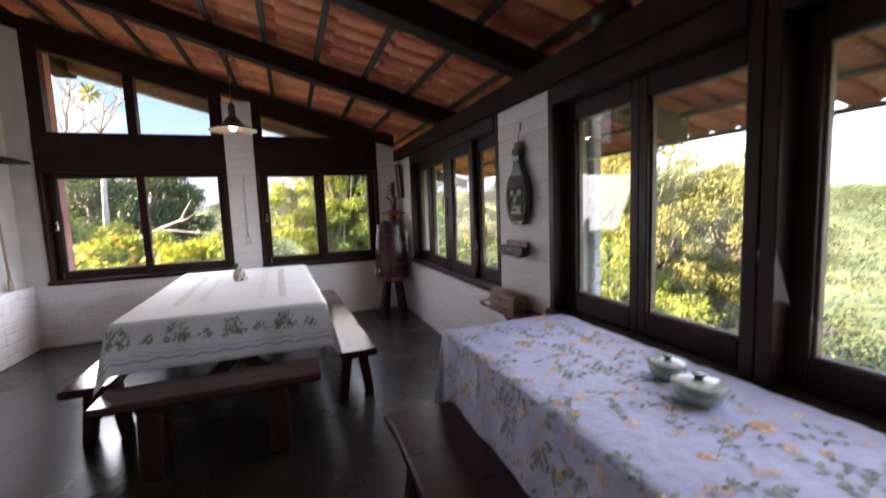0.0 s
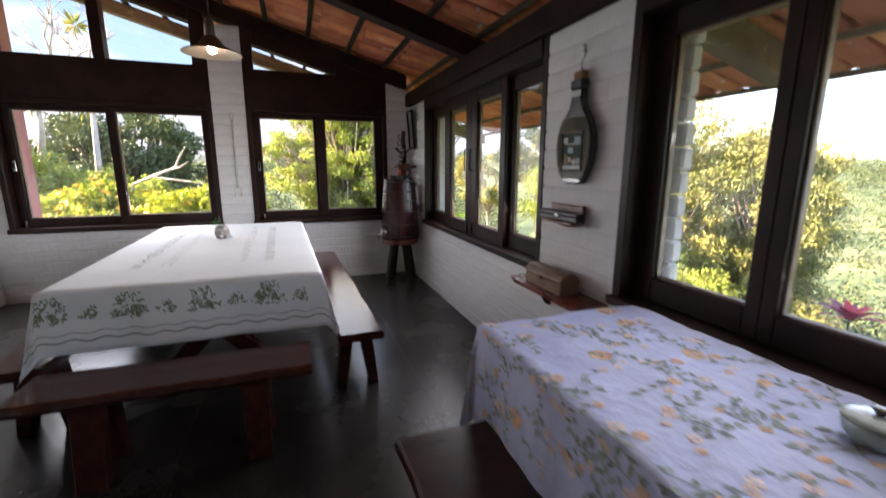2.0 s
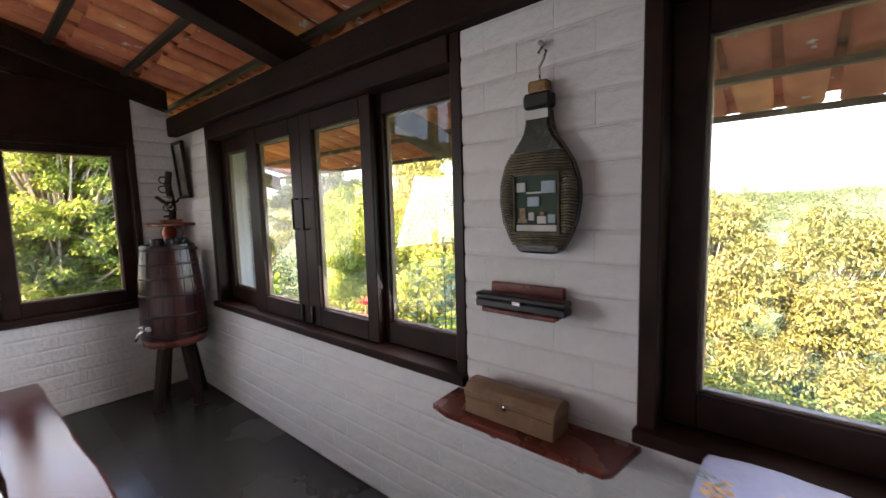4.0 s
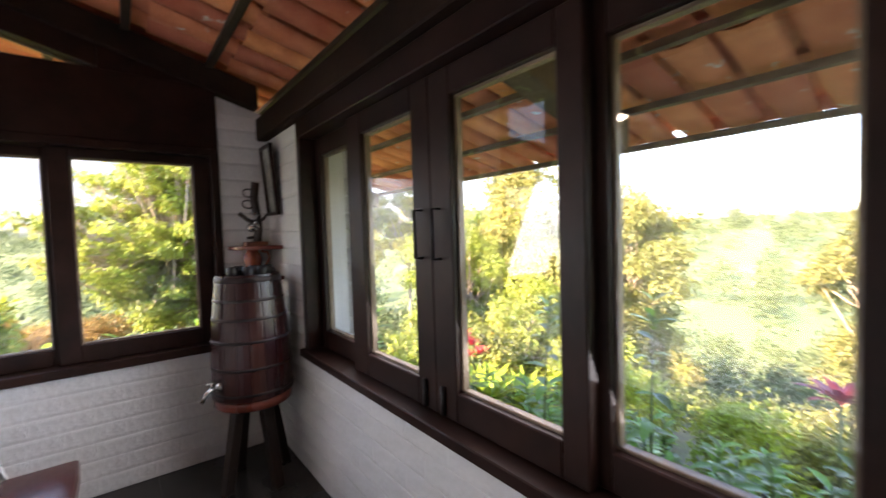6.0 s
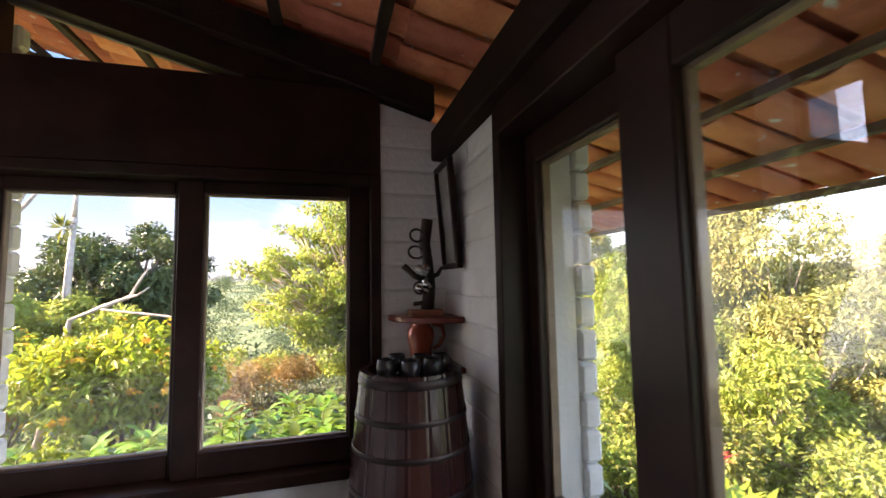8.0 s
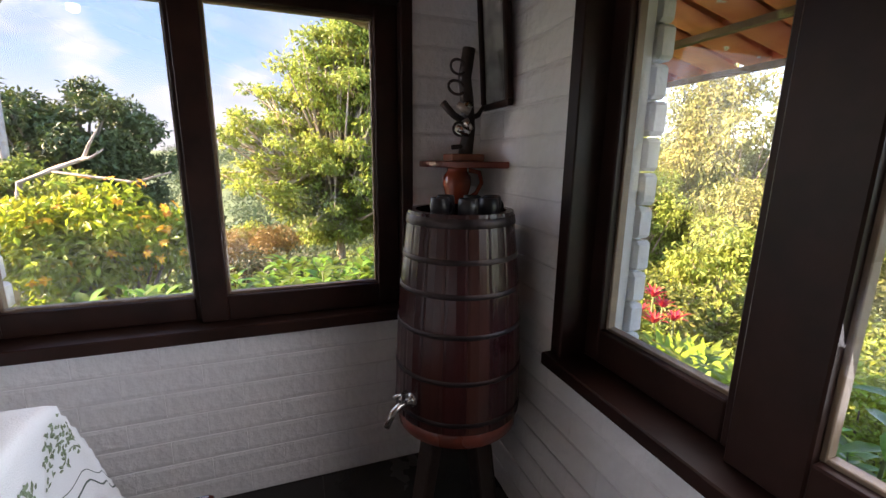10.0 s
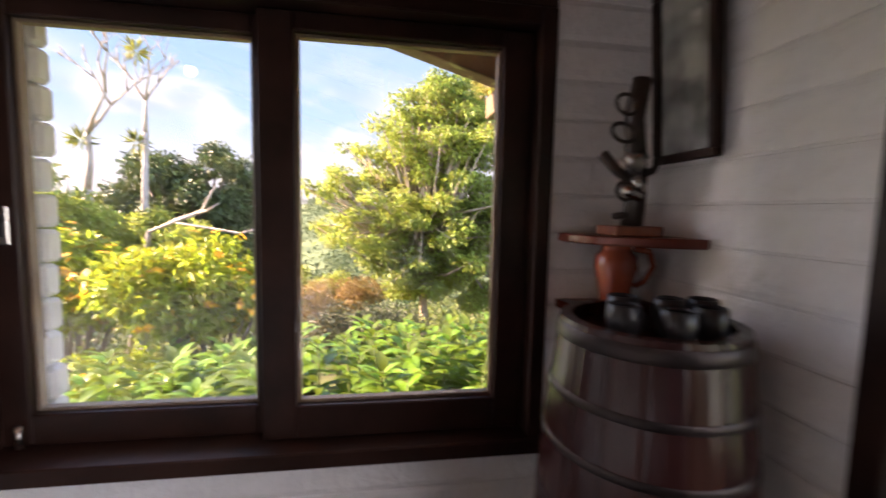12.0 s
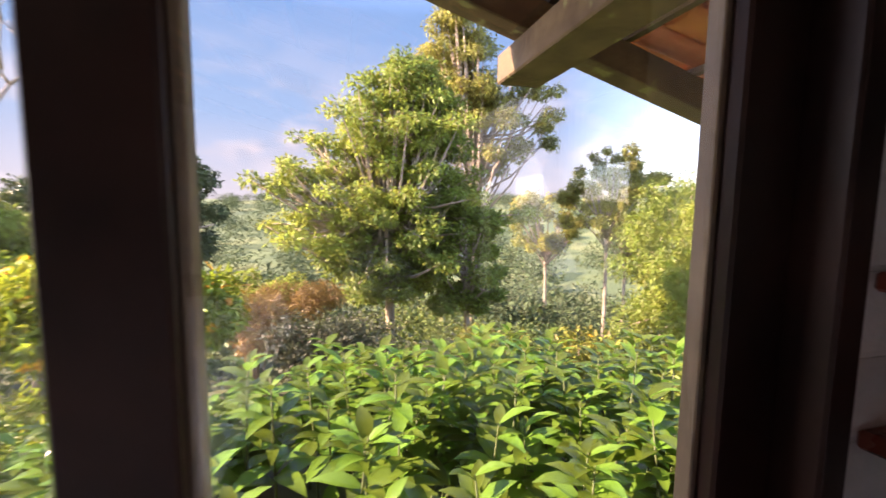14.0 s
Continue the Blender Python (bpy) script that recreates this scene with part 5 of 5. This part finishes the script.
# shrubs of the garden
def shrub(name, label, at, spread, n_blobs, r, count, size, leaf, seed, flowers=0, petal=None, aspect=0.42, group="", fsize=0.06):
    rng = np.random.default_rng(seed)
    ob = thing(name, label, "shrub", tuple(at), group)
    g = ground_z(at[0], at[1])
    blobs = crown_blobs(rng, at, spread, n_blobs, r)
    stems = [bm_tube([(at[0] + 0.2 * (b[0] - at[0]), at[1] + 0.2 * (b[1] - at[1]), g - 0.1), ((at[0] + b[0]) / 2, (at[1] + b[1]) / 2, (g + b[2]) / 2), b[:3]], [0.022, 0.016, 0.006], 5) for b in blobs]
    part("stems", joined(*stems), M_BARK, ob)
    lv = new("foliage", leaf_mesh("foliage", *blob_leaves(rng, blobs, count, size, aspect, 0.25), leaf))
    lv.parent = ob
    if flowers:
        pos, al, no, ln, wd = blob_leaves(rng, [(b[0], b[1], b[2] + 0.05, b[3] * 1.15) for b in blobs], flowers, fsize, 0.5, 0.0, 0.92)
        k = 7
        pos = np.repeat(pos, k, 0)
        ang = np.tile(np.arange(k) * 2 * np.pi / k, flowers)
        face = np.repeat(no, k, 0)
        a = unit(np.cross(face, np.array([0.3, 0.2, 0.9])))
        b2 = np.cross(face, a)
        al = a * np.cos(ang)[:, None] + b2 * np.sin(ang)[:, None]
        fl = new("blossoms", leaf_mesh("blossoms", pos, al, face, np.full(len(pos), fsize), np.full(len(pos), fsize * 0.5), petal))
        fl.parent = ob
    for c in ob.children:
        c.matrix_parent_inverse = Matrix.Translation(-Vector(at))
    return ob


shrub("sunflower_shrub", "bright green shrub dotted with orange-yellow flowers", (-0.95, 10.8, 0.30), (1.15, 0.8, 0.5), 26, 0.36, 12500, 0.115, L_LIME, 51, 240, L_FLOWER, 0.4, "flowering shrubs", 0.07)
shrub("sunflower_shrub", "bright green shrub dotted with orange-yellow flowers", (-2.9, 11.2, 0.3), (1.3, 0.8, 0.5), 26, 0.36, 12500, 0.115, L_LIME, 52, 240, L_FLOWER, 0.4, "flowering shrubs", 0.07)
shrub("sunflower_shrub", "bright green shrub dotted with orange-yellow flowers", (-5.2, 12.0, 0.0), (1.3, 0.9, 0.5), 14, 0.45, 4000, 0.13, L_YEL, 53, 30, L_FLOWER, 0.5, "flowering shrubs", 0.055)
shrub("grey_shrub", "dull grey-green twiggy shrub", (1.0, 12.6, -0.75), (0.9, 0.6, 0.45), 14, 0.34, 5500, 0.07, L_GREY, 54)
shrub("rusty_shrub", "rust-coloured dry grass and scrub", (0.4, 15.6, -0.75), (1.0, 0.6, 0.4), 10, 0.35, 3500, 0.14, L_RUST, 55, aspect=0.12)
shrub("garden_shrub", "rank green weeds under the flowering shrub", (-1.0, 9.7, -0.55), (1.3, 0.4, 0.25), 14, 0.28, 4200, 0.085, L_LIME, 59, 10, L_FLOWER, 0.3, "garden shrubs", 0.03)
shrub("rusty_shrub", "rust-coloured dry grass and scrub", (-0.2, 13.0, -0.6), (0.5, 0.5, 0.5), 8, 0.3, 2200, 0.14, L_RUST, 56, aspect=0.14)
shrub("croton_shrub", "yellow-green shrub with flecks of orange", (3.7, 9.6, -0.45), (0.55, 0.55, 0.5), 14, 0.26, 3800, 0.085, L_YEL, 57, 20, L_FLOWER, 0.42, "", 0.03)
shrub("croton_shrub", "round yellow-green garden shrub", (3.6, 11.8, -0.9), (0.6, 0.5, 0.4), 10, 0.3, 3200, 0.09, L_YEL, 58)
for k, (x, y, z, s, leaf, seed) in enumerate(((5.5, 9.4, -1.1, 0.7, L_MID, 61), (6.6, 6.6, -1.2, 0.7, L_LIME, 62), (7.0, 4.6, -1.3, 0.7, L_LIME, 63), (7.0, 2.8, -1.4, 0.7, L_YEL, 64), (6.8, 0.6, -1.4, 0.8, L_MID, 65),
                                              (8.9, 7.4, -2.0, 1.0, L_MID, 66), (9.5, 4.2, -2.5, 1.0, L_YEL, 67), (9.0, 0.5, -2.5, 1.0, L_MID, 68), (8.0, 11.0, -1.7, 1.1, L_YEL, 69), (10.5, 9.2, -2.2, 1.2, L_MID, 70))):
    shrub("garden_shrub", "mixed green garden shrub in low sunlight", (x, y, z), (s, s, s * 0.6), 12, s * 0.42, 3600, 0.085 if s < 1 else 0.12, leaf, seed, 8 if leaf is L_YEL else 0, L_FLOWER, 0.42, "garden shrubs", 0.04)


def leafy_plants(name, label, spots, leaf, seed, n_leaf=22, size=0.15, height=(0.8, 1.1), red=0.0):
    """Upright stems ringed by broad pointed leaves; each plant is a thing."""
    rng = np.random.default_rng(seed)
    for x, y, h in spots:
        g = ground_z(x, y)
        ob = thing(name, label, "plant", (x, y, g), name + "s")
        lx, ly = rng.uniform(-0.1, 0.1, 2)
        part("stem", bm_tube([(0, 0, -0.08), (lx * 0.4, ly * 0.4, h * 0.5), (lx, ly, h)], [0.012, 0.009, 0.004], 5), M_STEM, ob)
        f = np.sort(rng.uniform(0.25, 1.0, n_leaf)) ** 0.7
        pos = np.stack([lx * f, ly * f, h * f], 1)
        ang = np.arange(n_leaf) * 2.4 + rng.uniform(0, 6)
        rise = 0.15 + 0.75 * f ** 4
        al = unit(np.stack([np.cos(ang), np.sin(ang), rise + rng.uniform(-0.35, 0.25, n_leaf)], 1))
        ln = size * rng.uniform(0.7, 1.25, n_leaf) * (1.15 - 0.45 * f ** 3)
        nor = unit(np.stack([-np.cos(ang) * 0.4, -np.sin(ang) * 0.4, np.ones(n_leaf)], 1))
        lv = new("leaves", broad_leaves(pos, al, nor, ln, ln * 0.42, leaf))
        lv.parent = ob


def broad_leaves(pos, along, normal, length, width, material):
    """Leaves of eight faces with a pointed tip, a folded midrib and an arching blade."""
    verts, faces = [], []
    side = unit(np.cross(along, normal))
    up = np.cross(side, along)
    for p, a, s, u, L, W in zip(pos, along, side, up, length, width):
        b = len(verts)
        for t, w, sag in ((0.0, 0.06, 0), (0.22, 0.72, 0.01), (0.5, 1.0, -0.02), (0.78, 0.62, -0.10), (1.0, 0.03, -0.24)):
            c = p + a * (L * t) + u * (L * sag)
            verts += [tuple(c - s * W * w / 2 + u * W * w * 0.13), tuple(c), tuple(c + s * W * w / 2 + u * W * w * 0.13)]
        for i in range(4):
            q = b + 3 * i
            faces += [(q, q + 1, q + 4, q + 3), (q + 1, q + 2, q + 5, q + 4)]
    me = bpy.data.meshes.new("leaves")
    me.from_pydata(verts, [], faces)
    me.materials.append(material)
    for f in me.polygons:
        f.use_smooth = True
    return me


M_STEM = mat("green_stem", (0.09, 0.12, 0.03), 0.6)
rs = random.Random(77)
spots = []
for k in range(150):
    x = rs.uniform(-0.5, 3.5)
    y = rs.uniform(7.1, 9.6)
    top = 0.36 + 0.02 * (x - 1) - 0.22 * max(0, y - 8.3) + rs.uniform(-0.2, 0.12) - (0.25 if x < 0.5 else 0)
    spots.append((x, y, max(0.45, top - ground_z(x, y))))
for k in range(45):
    x, y = rs.uniform(-3.2, 0.6), rs.uniform(8.2, 10.4)
    spots.append((x, y, rs.uniform(0.5, 0.95)))
leafy_plants("broadleaf_plant", "leafy bright green garden plant below the window", spots, L_BRIGHT, 78, 22, 0.235)
spots = []
for k in range(40):
    spots.append((rs.uniform(4.6, 6.2), rs.uniform(2.4, 8.6), rs.uniform(0.45, 0.85)))
for x, y, top in ((4.2, 5.1, 1.05), (4.4, 4.7, 0.85), (4.1, 5.5, 0.8), (4.5, 5.3, 0.7)):
    spots.append((x, y, top - ground_z(x, y)))
leafy_plants("broadleaf_plant", "leafy yellow-green garden plant beside the house", spots, L_BRIGHT, 79, 20, 0.20)


def rosette(name, label, at, leaf, n, size, width, seed, rise=0.9):
    rng = np.random.default_rng(seed)
    ob = thing(name, label, "plant", at, name + "s")
    ang = np.arange(n) * 2.4
    f = np.linspace(0, 1, n)
    al = unit(np.stack([np.cos(ang), np.sin(ang), rise * (0.35 + 1.2 * f)], 1))
    nor = unit(np.stack([-np.cos(ang), -np.sin(ang), np.ones(n) * 0.9], 1))
    pos = np.zeros((n, 3))
    ln = size * rng.uniform(0.8, 1.15, n) * (1 - 0.25 * f)
    lv = new("leaves", broad_leaves(pos, al, nor, ln, ln * width, leaf))
    lv.parent = ob
    part("stem", bm_tube([(0, 0, ground_z(at[0], at[1]) - at[2] - 0.05), (0, 0, 0.02)], [0.02, 0.014], 6), M_STEM, ob)
    return ob


for k, (x, y, z) in enumerate(((6.0, 8.74, -0.52), (5.85, 8.55, -0.82), (6.1, 8.45, -0.78), (6.0, 8.95, -0.85), (6.15, 8.7, -0.68))):
    rosette("red_ginger", "red flower spike among green leaves", (x, y, z), L_RED, 20, 0.25, 0.17, 90 + k, 1.4)
for k, (x, y, z) in enumerate(((5.0, 7.15, -1.0), (5.5, 7.55, -1.15), (5.35, 6.85, -1.05), (5.9, 7.2, -1.3), (5.2, 7.75, -1.1), (5.8, 8.1, -1.3))):
    rosette("strap_leaf_plant", "yellow-green plant with long strap leaves", (x, y, z), L_LIME, 26, 0.75, 0.15, 100 + k, 1.2)
rosette("bromeliad", "crimson bromeliad on a stem in the garden", (7.1, 4.0, -0.55), L_PINK, 20, 0.42, 0.27, 83)

shrub("croton_shrub", "yellow-green shrub under the red flower spikes", (6.0, 8.7, -1.15), (0.5, 0.5, 0.3), 12, 0.24, 3600, 0.07, L_YEL, 71, 26, L_FLOWER, 0.3, "", 0.03)
# woods on the far slopes
def woods(name, label, count, r0, r1, a0, a1, size, leaf, seed, per=70, leaf_part=0.42):
    rng = np.random.default_rng(seed)
    blobs = []
    for _ in range(count):
        a, r = math.radians(rng.uniform(a0, a1)), math.sqrt(rng.uniform(r0 * r0, r1 * r1))
        x, y = 0.5 + r * math.sin(a), 3 + r * math.cos(a)
        s = rng.uniform(0.7, 1.3) * size
        z = land_z(x, y)
        blobs.append((x, y, z + s * 0.7, s))
        blobs.append((x + s * 0.5, y + 0.2 * s, z + s * 1.3, s * 0.7))
    ob = new(name, leaf_mesh(name, *blob_leaves(rng, blobs, count * per, size * leaf_part, 0.5, 0.2, 0.7), leaf))
    tagged(ob, label, "woods", kind="stuff")


woods("valley_woods", "mixed woods in the valley below the house", 420, 24, 68, -40, 110, 1.6, L_FAR, 111, 260, 0.22)
woods("hill_woods", "woods on the hillsides across the valley", 1500, 72, 300, -35, 110, 2.9, L_FAR, 113, 150, 0.25)
woods("slope_scrub", "green scrub on the slope below the garden", 260, 11, 24, -35, 105, 0.7, L_SCRUB, 112, 190, 0.19)

# sky to the north, far beyond the hills: blue above, pale by the horizon, with banks of cloud
def cloud_mat():
    m = bpy.data.materials.new("cloudy_sky")
    m.use_nodes = True
    n, l = m.node_tree.nodes, m.node_tree.links
    n.remove(n["Principled BSDF"])
    tc, sep = n.new("ShaderNodeTexCoord"), n.new("ShaderNodeSeparateXYZ")
    l.new(tc.outputs["Object"], sep.inputs[0])

    def ramp(source, lo, hi, stops):
        mr, rp = n.new("ShaderNodeMapRange"), n.new("ShaderNodeValToRGB")
        mr.inputs[1].default_value, mr.inputs[2].default_value = lo, hi
        l.new(source, mr.inputs[0])
        l.new(mr.outputs[0], rp.inputs[0])
        while len(rp.color_ramp.elements) < len(stops):
            rp.color_ramp.elements.new(0.5)
        for e, (p, c) in zip(rp.color_ramp.elements, stops):
            e.position, e.color = p, (*c, 1)
        return rp.outputs[0]

    def noise_at(scale, squeeze, detail=8):
        mp, ns = n.new("ShaderNodeMapping"), n.new("ShaderNodeTexNoise")
        mp.inputs["Scale"].default_value = (1, 1, squeeze)
        l.new(tc.outputs["Object"], mp.inputs["Vector"])
        l.new(mp.outputs[0], ns.inputs["Vector"])
        ns.inputs["Scale"].default_value, ns.inputs["Detail"].default_value = scale, detail
        return ns.outputs["Fac"]

    def blend(fac, a, b, mode="MIX"):
        mx = n.new("ShaderNodeMix")
        mx.data_type, mx.blend_type = "RGBA", mode
        mx.inputs[0].default_value = 1.0
        if fac:
            l.new(fac, mx.inputs[0])
        l.new(a, mx.inputs[6])
        l.new(b, mx.inputs[7])
        return mx.outputs[2]

    air = ramp(sep.outputs[2], 0, 1000, ((0.0, (0.98, 0.98, 0.94)), (0.16, (0.82, 0.91, 0.98)), (0.42, (0.47, 0.73, 1.0)), (1.0, (0.29, 0.57, 0.95))))
    cloud = ramp(noise_at(0.0042, 2.0), 0, 1, ((0.38, (0.58, 0.71, 0.84)), (0.58, (1.12, 1.10, 1.06))))
    low = ramp(sep.outputs[2], 0, 1000, ((0.05, (0.75, 0.75, 0.75)), (0.30, (1, 1, 1)), (0.62, (0.22, 0.22, 0.22)), (1.0, (0, 0, 0))))
    where = blend(None, ramp(noise_at(0.0021, 2.4), 0, 1, ((0.46, (0, 0, 0)), (0.58, (1, 1, 1)))), low, "MULTIPLY")
    em, tr, ms = n.new("ShaderNodeEmission"), n.new("ShaderNodeBsdfTransparent"), n.new("ShaderNodeMixShader")
    l.new(blend(where, air, cloud), em.inputs["Color"])
    em.inputs["Strength"].default_value = 0.185
    edge = blend(None, ramp(sep.outputs[0], 1100, 1950, ((0.0, (1, 1, 1)), (1.0, (0, 0, 0)))), ramp(sep.outputs[2], 950, 1350, ((0.0, (1, 1, 1)), (1.0, (0, 0, 0)))), "MULTIPLY")
    l.new(edge, ms.inputs[0])
    l.new(tr.outputs[0], ms.inputs[1])
    l.new(em.outputs[0], ms.inputs[2])
    l.new(ms.outputs[0], n["Material Output"].inputs["Surface"])
    return m


def clouds():
    bm = bmesh.new()
    rows = []
    for z in (-60, 1360):
        rows.append([bm.verts.new((2200 * math.sin(math.radians(a)), 2200 * math.cos(math.radians(a)), z)) for a in range(-60, 66, 3)])
    for i in range(len(rows[0]) - 1):
        bm.faces.new((rows[0][i], rows[0][i + 1], rows[1][i + 1], rows[1][i]))
    solid("backdrop", bm, cloud_mat(), "blue sky with soft cloud banks far off", "sky", kind="structure")


clouds()
# pink post outside the left window
solid("wall_return", bm_box(-2.3, -1.86, 6.42, 6.62, -0.5, 3.3, 0.01), M_PINK, "pink plastered post outside the window", "wall", kind="structure")


# ---- small leaves of the posy ----
rngp = np.random.default_rng(9)
nn = 26
dd = unit(rngp.normal(size=(nn, 3)) * np.array([1, 1, 0.5]) + np.array([-0.5, 0.0, 0.9]))
sp = new("sprig", leaf_mesh("sprig", dd * 0.02 + np.array([-0.015, 0, 0.105]), dd, unit(rngp.normal(size=(nn, 3))), rngp.uniform(0.03, 0.055, nn), np.full(nn, 0.018), L_SPRIG))
sp.parent = vase

# ---- bricks, last ----
def brick_mesh(w, h, seed):
    """A painted brick face with soft worn edges, looking along -y, its back in the joint plane."""
    r = random.Random(seed)
    bm = bmesh.new()
    a, b = w / 2, h / 2
    ring0 = [bm.verts.new((sx * a, 0.004, sz * b)) for sx, sz in ((-1, -1), (1, -1), (1, 1), (-1, 1))]
    ring1 = [bm.verts.new((sx * (a - 0.0002), -R * 0.55 + r.uniform(-0.001, 0.001), sz * (b - 0.003))) for sx, sz in ((-1, -1), (1, -1), (1, 1), (-1, 1))]
    ring2 = [bm.verts.new((sx * (a - 0.0002), -R + r.uniform(-0.0008, 0.0008), sz * (b - 0.015 + r.uniform(-0.003, 0.003)))) for sx, sz in ((-1, -1), (1, -1), (1, 1), (-1, 1))]
    for p, q in ((ring0, ring1), (ring1, ring2)):
        for i in range(4):
            bm.faces.new((p[i], p[(i + 1) % 4], q[(i + 1) % 4], q[i]))
    bm.faces.new(ring2)
    bmesh.ops.recalc_face_normals(bm, faces=bm.faces[:])
    if bm.faces[-1].normal.y > 0:
        bmesh.ops.reverse_faces(bm, faces=bm.faces[:])
    return mesh_of("brick", bm, M_WHITE)


BW, BHT = 0.26, 0.104
MESHES = {}


def brick_at(parent, axis, u, v, w, h, plane, r):
    key = (round(w, 3), round(h, 4), r.randint(0, 3))
    if key not in MESHES:
        MESHES[key] = brick_mesh(key[0] - 0.0006, key[1] - 0.003, hash(key) % 1000)
    o = new("brick", MESHES[key])
    o.parent = parent
    tilt = r.uniform(-0.25, 0.25)
    if axis == "y":
        o.matrix_basis = pose(u, plane + r.uniform(-0.0008, 0.0012), v, 0, tilt, 0)
    elif axis == "-x":
        o.matrix_basis = pose(plane + r.uniform(-0.0012, 0.0008), u, v, tilt, 0, -90)
    else:
        o.matrix_basis = pose(plane - r.uniform(-0.0012, 0.0008), u, v, tilt, 0, 90)


def brick_field(parent, axis, u0, u1, v0, v1, plane, seed, top=None):
    r = random.Random(seed)
    n = max(1, round((v1 - v0) / BHT))
    h = (v1 - v0) / n
    for k in range(n):
        v = v0 + (k + 0.5) * h
        u = u0
        first = True
        while u < u1 - 0.01:
            w = BW * (0.5 if (k % 2 and first) else 1.0)
            w = min(w, u1 - u)
            if u1 - (u + w) < 0.05:
                w = u1 - u
            if top is None or v + h / 2 < top(u + w / 2):
                brick_at(parent, axis, u + w / 2, v, w, h, plane, r)
            u += w
            first = False


brick_field(wall_n, "y", XW + 0.075, XE, 0.0, 0.688, YN + R, 1)
brick_field(wall_n, "y", -0.08, 0.24, 0.70, 2.82, YN + R, 2, lambda x: roof(x) - 0.16)
brick_field(wall_n, "y", 1.755, XE, 0.70, 2.30, YN + R, 3, lambda x: roof(x) - 0.16)
brick_field(wall_e, "-x", 0.6, YN, 0.0, 0.708, XE + R, 4)
brick_field(wall_e, "-x", 5.53, YN, 0.715, 2.03, XE + R, 5)
brick_field(wall_e, "-x", 2.55, 3.17, 0.715, 2.03, XE + R, 6)
brick_field(lowwall, "x", 4.1, 5.55, 0.0, 0.70, -2.045, 7)
brick_field(lowwall, "x", 5.55, YN - 0.01, 0.0, 0.70, -2.045, 8)


# rough brick ends of the outer jambs, seen through the glass
def jamb_bricks(parent, x0, x1, y0, y1, z0, z1, grow, seed):
    r = random.Random(seed)
    z = z0
    while z < z1 - 0.02:
        g = r.uniform(0.0, 0.014)
        part("brick", bm_box(x0 + min(0, grow[0]) * g, x1 + max(0, grow[0]) * g, y0 + min(0, grow[1]) * g, y1 + max(0, grow[1]) * g, z + 0.003, z + BHT, 0.012), M_WHITE, parent)
        z += BHT + 0.004


jamb_bricks(wall_n, -0.08, 0.268, 6.402, 6.47, -0.2, 2.6, (1, 0), 11)
jamb_bricks(wall_e, 2.332, 2.40, 5.52, 5.95, -0.2, 1.95, (0, -1), 12)
jamb_bricks(wall_e, 2.332, 2.40, 2.508, 3.2, -0.2, 1.95, (0, -1), 13)
